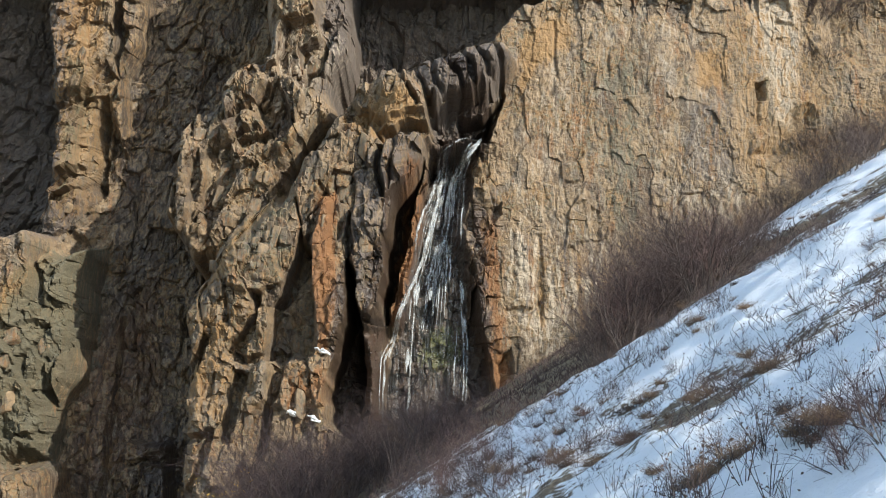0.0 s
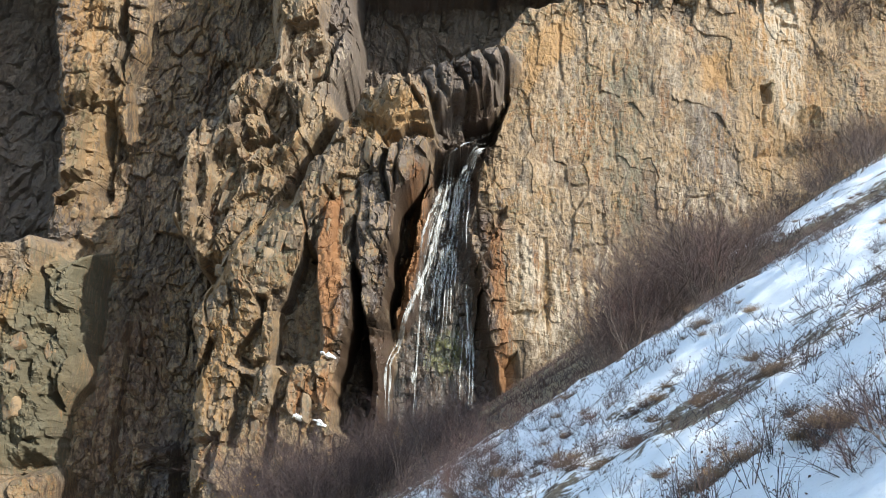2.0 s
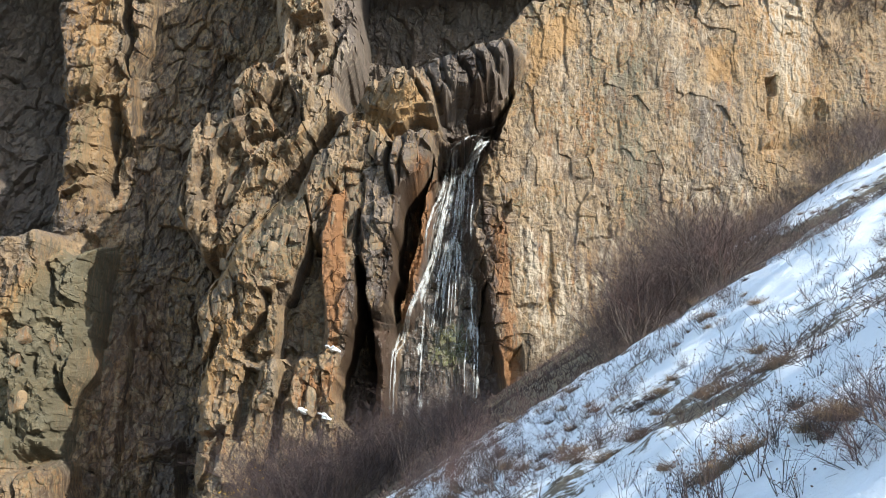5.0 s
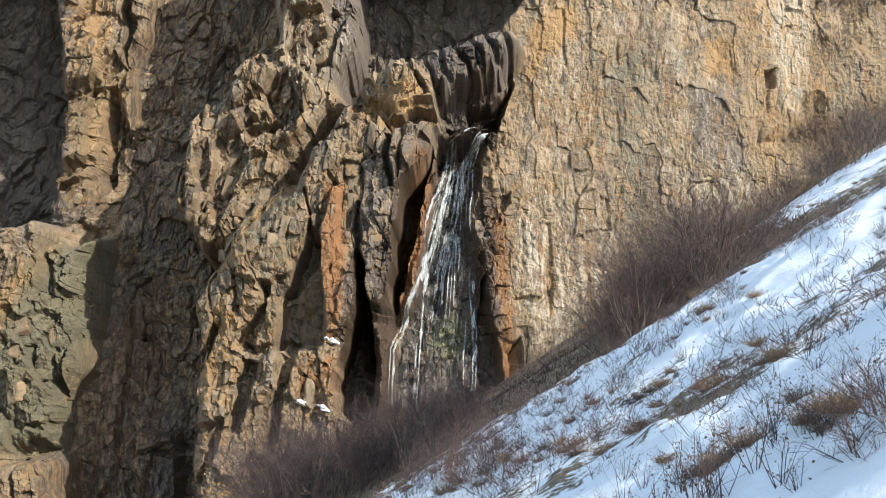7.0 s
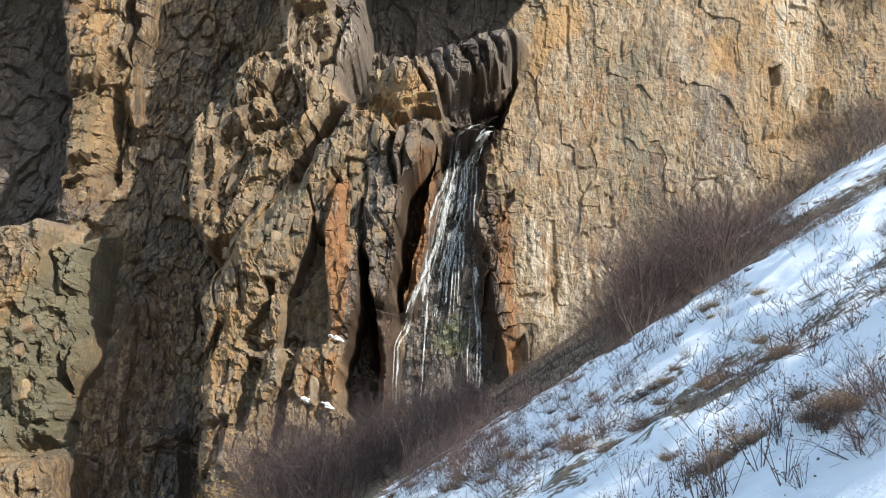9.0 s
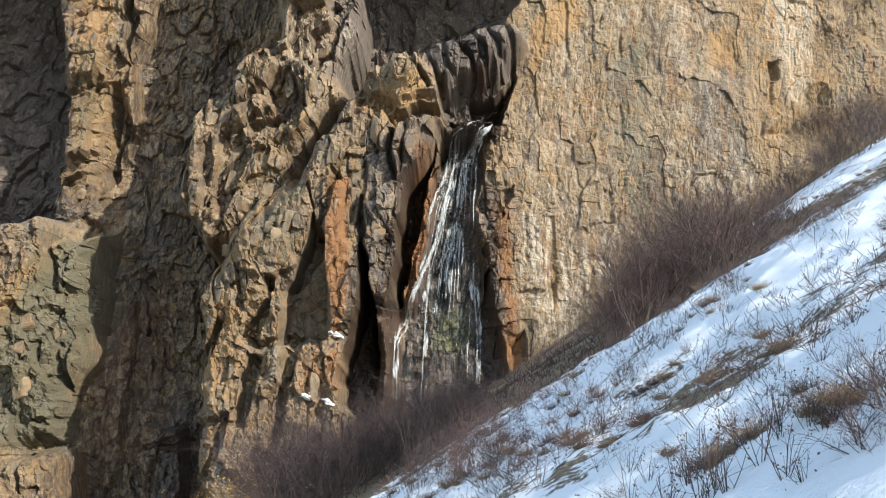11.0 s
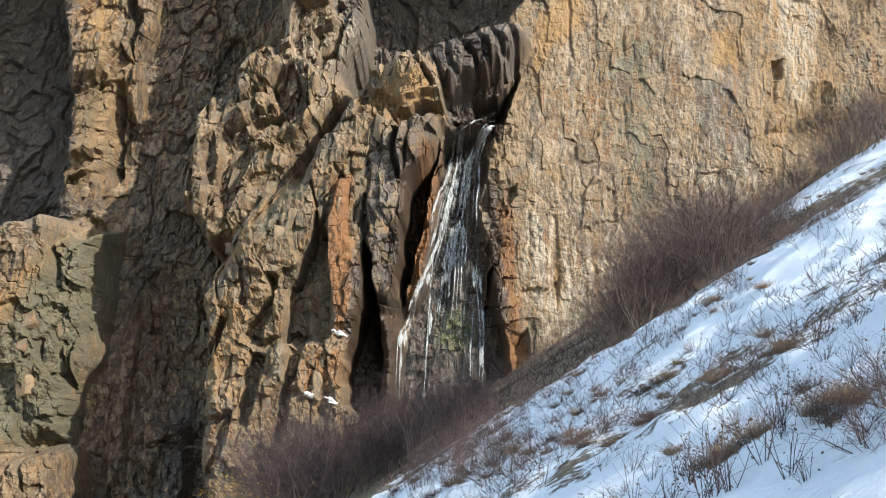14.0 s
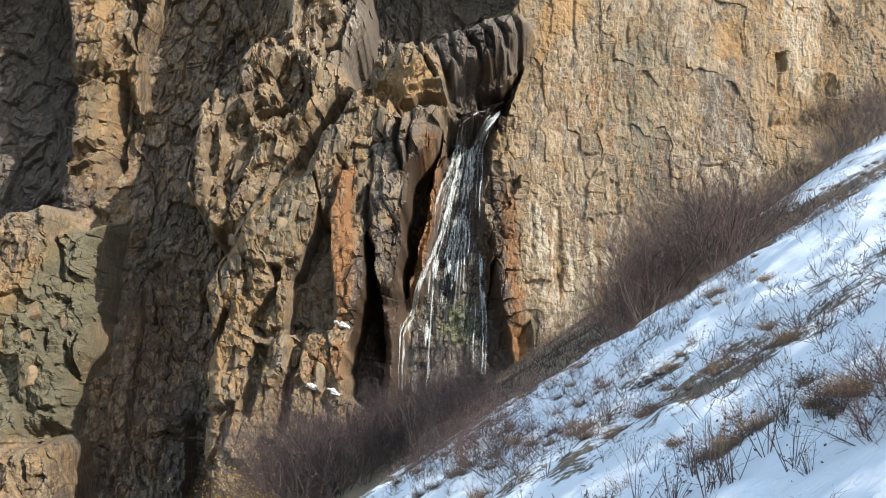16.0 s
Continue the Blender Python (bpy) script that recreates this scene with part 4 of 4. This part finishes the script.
for k, (x, y) in enumerate(picks(92, 3.5, 13.5, 30, 46, lambda x, y: 0.128 * y < x < 0.285 * y)):
    ob = thicket[k] if k < 5 else copy_thing(rng.choice(thicket), Matrix())
    mid = (x / y - 0.195) / 0.075
    tall = (0.40 + 0.75 * math.exp(-mid * mid * 1.4)) * rng.choice((0.55, 0.8, 1.0, 1.0, 1.25))
    on_ground(ob, x, y, rng.uniform(0, 360), tall)
    tagged(ob, "bare brown twiggy bush on the slope", "bush", "thicket before the rock face")
# scrub at the foot of the waterfall, its tops about level
scrub = [bush(21, 3.0, 0.8, 10, twig_mat=SHADED_TWIG), bush(22, 2.8, 1.0, 10, twig_mat=SHADED_TWIG), bush(23, 3.2, 0.7, 10, twig_mat=SHADED_TWIG), bush(24, 2.8, 1.1, 10, 60, DEAD, twig_mat=SHADED_TWIG)]
for k, (x, y) in enumerate(picks(96, -11.0, 0.9, 36, 56, lambda x, y: x > -0.142 * y)):
    ob = scrub[k] if k < 4 else copy_thing(rng.choice(scrub), Matrix())
    tall = 2.6 + 0.3 * (x + 1.8) - float(ground_z(x, y)) + rng.uniform(-0.6, 0.8)
    on_ground(ob, x, y, rng.uniform(0, 360), min(1.5, max(0.4, tall / 3.0)))
    tagged(ob, "leafless reddish-brown bush at the waterfall's foot", "bush", "scrub at the waterfall's foot")
# shrubs that keep some yellow leaves
scatter([bush(31, 2.2, 0.7, 8, 300, YELLOW, 0.05, name="shrub"), bush(32, 1.8, 0.8, 8, 240, YELLOW, 0.05, name="shrub")],
        picks(6, -7.3, -6.0, 34, 36.5), "small shrub with yellow autumn leaves", "shrub", "yellow shrubs", rng, 0.95, 1.25)
# scrub at the upper right, against the rock
scatter([bush(41, 2.0, 0.9, 9), bush(42, 1.6, 1.1, 9)], picks(44, 16.5, 26, 48, 66),
        "low bare reddish bush under the rock face", "bush", "bushes under the rock face", rng, 0.6, 1.3)
# low bushes on the snow
scatter([bush(51, 0.6, 1.5, 8, 110, DEAD, 0.03, name="shrub"), bush(52, 0.5, 1.8, 8, 80, DEAD, 0.03, name="shrub"), bush(53, 0.7, 1.3, 7, 60, DEAD, 0.03, name="shrub")],
        picks(36, -1.5, 10.0, 14, 30, lambda x, y: -0.03 * y < x < 0.40 * y) + picks(34, -1.2, 3.5, 15, 36, lambda x, y: -0.04 * y < x < 0.09 * y)
        + [(bx + rng.gauss(0, 0.9) * size, by + rng.gauss(0, 1.3) * size) for bx, by, size in BARE for _ in range(1)],
        "low bare shrub standing in snow", "shrub", "low shrubs in the snow", rng, 0.25, 0.6)
scatter([bush(54, 0.55, 1.7, 9, 70, DEAD, 0.022, RED_TWIG, name="shrub"), bush(55, 0.48, 2.0, 9, 60, DEAD, 0.022, RED_TWIG, name="shrub")],
        [(2.82 + rng.gauss(0, 0.2), 13.0 + rng.gauss(0, 0.4)) for _ in range(2)]
        + [(2.76 + rng.gauss(0, 0.2), 10.2 + rng.gauss(0, 0.4)) for _ in range(1)] + picks(18, 0.3, 7.0, 9, 26, lambda x, y: 0.03 * y < x < 0.40 * y),
        "low reddish twiggy shrub in the snow", "shrub", "reddish shrubs in the snow", rng, 0.35, 0.6)
scatter([bush(58, 0.5, 1.9, 9, 60, DEAD, 0.02, RED_TWIG, name="shrub"), bush(59, 0.42, 2.2, 9, 50, DEAD, 0.02, RED_TWIG, name="shrub")],
        [(2.10, 6.05), (2.24, 6.2), (2.00, 5.85), (2.16, 5.75), (2.22, 5.95)],
        "spreading reddish twiggy shrub close by in the snow", "shrub", "shrubs close by", rng, 0.6, 0.8)
scatter([bush(56, 1.1, 1.2, 10, 60, DEAD, 0.03, RED_TWIG), bush(57, 0.9, 1.4, 10, 40, DEAD, 0.03, SHADED_TWIG)],
        [(0.34, 19.1), (0.69, 17.1), (0.25, 22.0), (0.75, 15.2), (0.72, 20.8), (-0.33, 23.4), (0.1, 18.0), (0.5, 16.0), (-0.6, 21.5), (0.2, 20.4)] + picks(6, -1.2, 2.5, 20, 30, lambda x, y: -0.05 * y < x < 0.07 * y),
        "dark reddish bush at the snow's lower edge", "bush", "bushes at the snow's edge", rng, 0.5, 0.85)
# dead weeds and grass on the snow
scatter([weed(61, 0.30, 6, 22), weed(62, 0.24, 7, 26), weed(63, 0.36, 5, 18), weed(64, 0.20, 8, 14)],
        [(bx + rng.gauss(0, 1.2) * size, by + rng.gauss(0, 1.6) * size) for bx, by, size in BARE for _ in range(5)] + picks(30, -0.3, 3.2, 4.7, 8.6, lambda x, y: -0.0 * y < x < 0.39 * y) + picks(180, -1.0, 9.0, 6, 28, lambda x, y: -0.05 * y < x < 0.42 * y), "dead brown weed sticking out of the snow", "weed", "weeds in the snow", rng, 0.6, 1.2)
mound_spots = [(bx + rng.gauss(0, 0.5) * size, by + rng.gauss(0, 0.8) * size) for bx, by, size in BARE for _ in range(5)]
scatter([tuft(71, 0.19, 260, STRAW, 1.8), tuft(72, 0.16, 260, STRAW, 2.2), tuft(73, 0.19, 220, DEAD, 1.8)],
        mound_spots + picks(120, -1.5, 13.0, 6, 44, lambda x, y: -0.05 * y < x < 0.42 * y), "dry brown grass tuft in the snow", "grass", "grass tufts in the snow", rng, 0.6, 1.3)
# thin dead stalks too many to tell apart
seg = []
for x, y in picks(1700, -1.2, 10.0, 5.5, 32, lambda x, y: -0.05 * y < x < 0.42 * y and layers(np.array([x * 0.7]), np.array([y * 0.5]), 401, 2)[0] > -0.08):
    z = float(ground_z(x, y))
    for _ in range(3):
        h = rng.uniform(0.05, 0.22)
        p = Vector((x, y, z - 0.02))
        q = p + Vector((rng.gauss(0, 0.08), rng.gauss(0, 0.08), h * 0.6))
        seg.append((*p, *q, 0.003, 0.0024))
        seg.append((*q, *(q + Vector((rng.gauss(0, 0.06), rng.gauss(0, 0.06), h * 0.5))), 0.0024, 0.0035))
tagged(new("dead_stalks", twig_mesh("dead_stalks", seg, TWIG)), "thin dead stalks poking through the snow", "stalks", kind="stuff")
# shrubs rooted in the rock at the upper right
ledge_bush = [bush(81, 2.0, 1.2, 9, name="shrub"), bush(82, 1.6, 1.4, 9, name="shrub")]
for k in range(26):
    ob = ledge_bush[k] if k < 2 else copy_thing(rng.choice(ledge_bush), Matrix())
    z = rng.choice((rng.uniform(18.5, 21), rng.uniform(25, 29.5)))
    x = rng.uniform(23.4, 27) + max(0.0, 21.5 - z) * -0.8
    ob.matrix_basis = pose(x, cliff_at(x, z) + 0.15, z, 35, 0, rng.uniform(-40, 40))
    tagged(ob, "bare grey-brown shrub rooted in the rock", "shrub", "shrubs on the rock")
# the bare bank under the rock face: short dry grass
seg = []
for x, y in picks(9000, -2.0, 20.0, 30, 66, lambda x, y: x < 0.32 * y and snow_cover(x, y) < 0.45):
    z = float(ground_z(x, y))
    h = rng.uniform(0.06, 0.24)
    seg.append((x, y, z - 0.02, x + rng.gauss(0, 0.12), y + rng.gauss(0, 0.12), z + h, 0.02, 0.006))
tagged(new("bank_grass", twig_mesh("bank_grass", seg, TWIG)), "short dry grass on the brown bank", "grass", kind="stuff")


# ---- loose rocks on the cliff ----
def boulder_mesh(seed, sx, sy, sz):
    rng = random.Random(seed)
    bm = bmesh.new()
    pts = [bm.verts.new((rng.uniform(-1, 1) * sx * 0.5, rng.uniform(-1, 1) * sy * 0.5, rng.uniform(-1, 1) * sz * 0.5)) for _ in range(16)]
    pts += [bm.verts.new((a * sx * rng.uniform(0.2, 0.45), b * sy * rng.uniform(0.2, 0.45), c * sz * rng.uniform(0.2, 0.48))) for a in (-1, 1) for b in (-1, 1) for c in (-1, 1)]
    hull = bmesh.ops.convex_hull(bm, input=pts)
    bmesh.ops.delete(bm, geom=list({v for v in hull["geom_interior"] + hull["geom_unused"] if isinstance(v, bmesh.types.BMVert)}), context="VERTS")
    bmesh.ops.bevel(bm, geom=bm.edges[:], offset=min(sx, sy, sz) * 0.06, segments=1, affect="EDGES")
    me = bpy.data.meshes.new("rock")
    bm.to_mesh(me)
    bm.free()
    me.materials.append(STONE)
    return me


knob_x, knob_z = -12.34, 11.90
boulder = tagged(new("boulder", boulder_mesh(5, 0.62, 0.7, 0.8)), "brown boulder perched on the buttress's shoulder", "boulder")
boulder.matrix_basis = pose(knob_x, cliff_at(knob_x, knob_z - 0.4) - 0.1, knob_z, 8, 5, 30)

# fractured blocks standing proud of the joints
BLOCKS = [boulder_mesh(300 + k, 0.5 + 0.12 * (k % 4), 0.7, 0.8 + 0.22 * (k % 5)) for k in range(12)]
block_rng = random.Random(19)
placed = 0
while placed < 80:
    x, z = block_rng.uniform(-28, 27), block_rng.uniform(-2, 30)
    body = BODIES[OWNER[int((z - GZ[0]) / STEP), int((x - GX[0]) / STEP)]][0]
    if body not in ("buttress", "ridge", "rib", "foot_buttress", "block_foot"):
        continue
    jz, ix = int((z - GZ[0]) / STEP), int((x - GX[0]) / STEP)
    if np.ptp(CLIFF_Y[jz - 9:jz + 10, ix - 9:ix + 10]) > 1.3:
        continue
    lean = float(LEAN[int((z - GZ[0]) / STEP), int((x - GX[0]) / STEP)])
    size = block_rng.uniform(0.5, 1.3)
    ob = piece("rock_block", BLOCKS[block_rng.randrange(12)], cliff)
    ob.matrix_basis = pose(x, smooth_cliff_at(x, z, 0.3 * size) + 0.30 * size, z, block_rng.uniform(-10, 10), math.degrees(lean) + block_rng.uniform(-9, 9), block_rng.uniform(-25, 25))
    ob.scale = (size, size, size)
    placed += 1

# snow lying on ledges
snow_rng = random.Random(3)
for x0, z0, wide, count in ((-5.98, 6.96, 0.7, 5), (-6.96, 3.53, 1.5, 8)):
    for k in range(count):
        size = snow_rng.uniform(0.22, 0.42)
        me = boulder_mesh(500 + k, size * 1.9, size, size * 0.4)
        me.materials.clear()
        me.materials.append(SNOW)
        x = x0 + wide * (snow_rng.random() - 0.5)
        z = z0 - 0.25 * (x - x0) + snow_rng.uniform(-0.08, 0.08)
        lump = tagged(new("snow_patch", me), "small patch of old snow on a rock ledge", "snow", "snow on the ledges")
        lump.matrix_basis = pose(x, smooth_cliff_at(x, z, 0.35) + 0.05, z, snow_rng.uniform(-20, 20), snow_rng.uniform(0, 25), snow_rng.uniform(0, 90))

# ---- waterfall ----
waterfall = tagged(new("waterfall"), "thin white waterfall spreading down a dark wet slab", "waterfall")


def along(path, s):
    k = min(int(s * (len(path) - 1)), len(path) - 2)
    f = s * (len(path) - 1) - k
    (ax, az), (bx, bz) = path[k], path[k + 1]
    return ax + (bx - ax) * f, az + (bz - az) * f


def strand(name, path, width, seed, s0=0.0, s1=1.0, off=0.16, mat=None, flat=0.45):
    """A run of white water down the slab: a flattened, ragged tube."""
    rng = random.Random(seed)
    n = max(6, int(abs(path[0][1] - path[-1][1]) * (s1 - s0) / 0.22))
    verts = []
    for k in range(n + 1):
        x, z = along(path, s0 + (s1 - s0) * k / n)
        y = smooth_cliff_at(x, z, 0.3) - off
        w = width * rng.uniform(0.6, 1.25) * (0.35 + 0.65 * math.sin(math.pi * min(1, max(0.04, k / n * 0.9 + 0.08))))
        x += rng.uniform(-0.15, 0.15) * width
        for a in range(6):
            verts.append((x + w * 0.5 * math.cos(a * 1.0472), y + w * flat * 0.5 * math.sin(a * 1.0472), z))
    faces = [(k * 6 + a, k * 6 + (a + 1) % 6, k * 6 + 6 + (a + 1) % 6, k * 6 + 6 + a) for k in range(n) for a in range(6)]
    return piece(name, mesh_from(name, verts, faces, [mat or FOAM], True), waterfall)


OUTER_RUN = [(0.3, 19), (0.1, 18.2), (-0.1, 17.3), (-0.4, 16.4), (-0.7, 15.3), (-1, 14.3), (-1.1, 13.3)]
LEFT_RUN = [(0.6, 19.2), (0.4, 17.6), (-0.2, 15.2), (-0.7, 13.2), (-1.2, 11.5), (-1.9, 9.7), (-2.5, 7.8), (-2.8, 6.7), (-2.9, 3.6)]
THIN_RUN = [(-1, 12.2), (-1.1, 11), (-1.2, 9.9), (-1.3, 8.4), (-1.4, 6.8), (-1.5, 5.1), (-1.6, 3.3)]
CORE_RUN = [(2.6, 19.9), (1.8, 19), (1.3, 18.1), (1.1, 16.7), (0.9, 15.3), (0.5, 13.8), (0.1, 12.2), (-0, 11), (-0.1, 9.7)]
EDGE_RUN = [(2.2, 19.2), (1.8, 18.2), (1.8, 16.7), (1.6, 15.2), (1.6, 13.8)]
RIGHT_RUN = [(1.6, 11.8), (1.6, 10.5), (1.7, 9.2), (1.8, 8.1), (1.8, 6.7), (1.7, 4.6)]
SIDE_RUN = [(1.4, 8.9), (1.3, 7.6), (1.2, 6.3), (1.2, 4.9)]
LIP = [(2.8, 20.3), (2.2, 20.1), (1.5, 19.9), (1, 19.5), (0.3, 19.1)]
UPPER_LEFT = [(0.3, 19), (-0.1, 17.3), (-0.7, 15.3), (-1.1, 13.3), (-1.9, 9.7), (-2.5, 7.8), (-2.9, 3.6)]
UPPER_RIGHT = [(2.3, 19.5), (1.9, 18), (1.8, 15.3), (1.8, 13.2), (2, 9.7), (2.1, 7.8), (1.9, 3.6)]
SPRAY = [(0.5, 14.3), (0.5, 13.7), (0.4, 12.9), (0.2, 12)]
RUNS = (LEFT_RUN, THIN_RUN, CORE_RUN, RIGHT_RUN)
strand("left_strand", OUTER_RUN, 0.20, 1)
strand("left_strand", LEFT_RUN, 0.24, 2)
strand("left_strand", [(x + 0.2, z) for x, z in LEFT_RUN], 0.12, 12, 0.0, 0.5)
strand("left_strand", [(x - 0.16, z) for x, z in LEFT_RUN], 0.09, 13, 0.55, 1.0)
strand("middle_strand", THIN_RUN, 0.10, 3)
strand("core_strand", CORE_RUN, 0.34, 5, 0.0, 0.62)
strand("core_strand", [(x - 0.28, z) for x, z in CORE_RUN], 0.22, 6, 0.02, 0.55)
strand("core_strand", CORE_RUN, 0.20, 4, 0.55, 1.0)
strand("right_strand", EDGE_RUN, 0.10, 7)
strand("right_strand", RIGHT_RUN, 0.13, 8)
strand("right_strand", [(x + 0.2, z) for x, z in RIGHT_RUN], 0.09, 10, 0.35, 1.0)
strand("right_strand", SIDE_RUN, 0.09, 11)
strand("lip_water", LIP, 0.16, 9)
strand("lip_water", CORE_RUN, 0.5, 14, 0.0, 0.10, 0.25)
thread_rng = random.Random(55)
for k in range(26):
    f = thread_rng.random()
    upper = k < 18
    start = thread_rng.uniform(0, 0.25) if upper else thread_rng.uniform(0.4, 0.6)
    path = [(a[0] + (b[0] - a[0]) * f, a[1] + (b[1] - a[1]) * f) for a, b in zip(UPPER_LEFT, UPPER_RIGHT)]
    strand("thread", path, thread_rng.uniform(0.04, 0.09), 60 + k, start, min(1.0, start + thread_rng.uniform(0.15, 0.36)), 0.12)
for k in range(7):
    x0 = 0.13 * (k - 3)
    strand("spray", [(x + x0 * (1 + 0.25 * i), z - 0.12 * abs(k - 3)) for i, (x, z) in enumerate(SPRAY)], 0.17, 90 + k, off=0.25)

# the thin film between the runs
vn, hn = 90, 24
pts = []
for k in range(vn + 1):
    xa, za = along(UPPER_LEFT, k / vn)
    xb, zb = along(UPPER_RIGHT, k / vn)
    for i in range(hn + 1):
        x, z = xa + (xb - xa) * i / hn, za + (zb - za) * i / hn
        pts.append((x, smooth_cliff_at(x, z) - 0.07 + 0.05 * math.sin(i * 2.1 + k * 0.3), z))
piece("film", mesh_from("film", pts, sheet_faces(vn + 1, hn + 1), [VEIL], True), waterfall, "thin veil of water over the slab")

# clots of falling water: each one drops down its run and returns behind the slab
CLOTS = []
clot_rng = random.Random(77)
for k in range(28):
    run = RUNS[k % 4]
    ob = piece("falling_water", None, waterfall)
    length, wide = clot_rng.uniform(0.7, 1.5), clot_rng.uniform(0.06, 0.16)
    verts, n = [], 8
    for i in range(n + 1):
        w = wide * math.sin(math.pi * (i + 0.3) / (n + 0.6)) * clot_rng.uniform(0.6, 1.2)
        for a in range(6):
            verts.append((w * math.cos(a * 1.0472), 0.5 * w * math.sin(a * 1.0472), length * (0.5 - i / n)))
    faces = [(i * 6 + a, i * 6 + (a + 1) % 6, i * 6 + 6 + (a + 1) % 6, i * 6 + 6 + a) for i in range(n) for a in range(6)]
    me = mesh_from("falling_water", verts, faces, [FOAM], True)
    bpy.data.objects.remove(ob)
    ob = piece("falling_water", me, waterfall)
    CLOTS.append((ob, run, clot_rng.uniform(0, 3.2), clot_rng.uniform(-0.25, 0.25)))


def motions():
    fall, back = 1.6, 1.6
    for ob, run, start, shift in CLOTS:
        rows, t, phase = [], 0.0, start
        while t < 16.0 + 1e-6:
            c = phase % (fall + back)
            if c < fall:
                s = (c / fall) ** 1.25
                behind = 0.0
            else:
                s = 1 - (c - fall) / back
                behind = 2.5 * math.sin(math.pi * min(1.0, (c - fall) / back))
            x, z = along(run, 0.03 + 0.93 * s)
            xb, zb = along(run, min(1.0, 0.13 + 0.93 * s))
            lean = math.degrees(math.atan2(x - xb, max(0.1, z - zb)))
            rows.append((t, pose(x + shift, smooth_cliff_at(x, z) - 0.2 + behind, z, 0, lean, 0)))
            t += 0.2
            phase += 0.2
        walk(ob, rows)


motions()
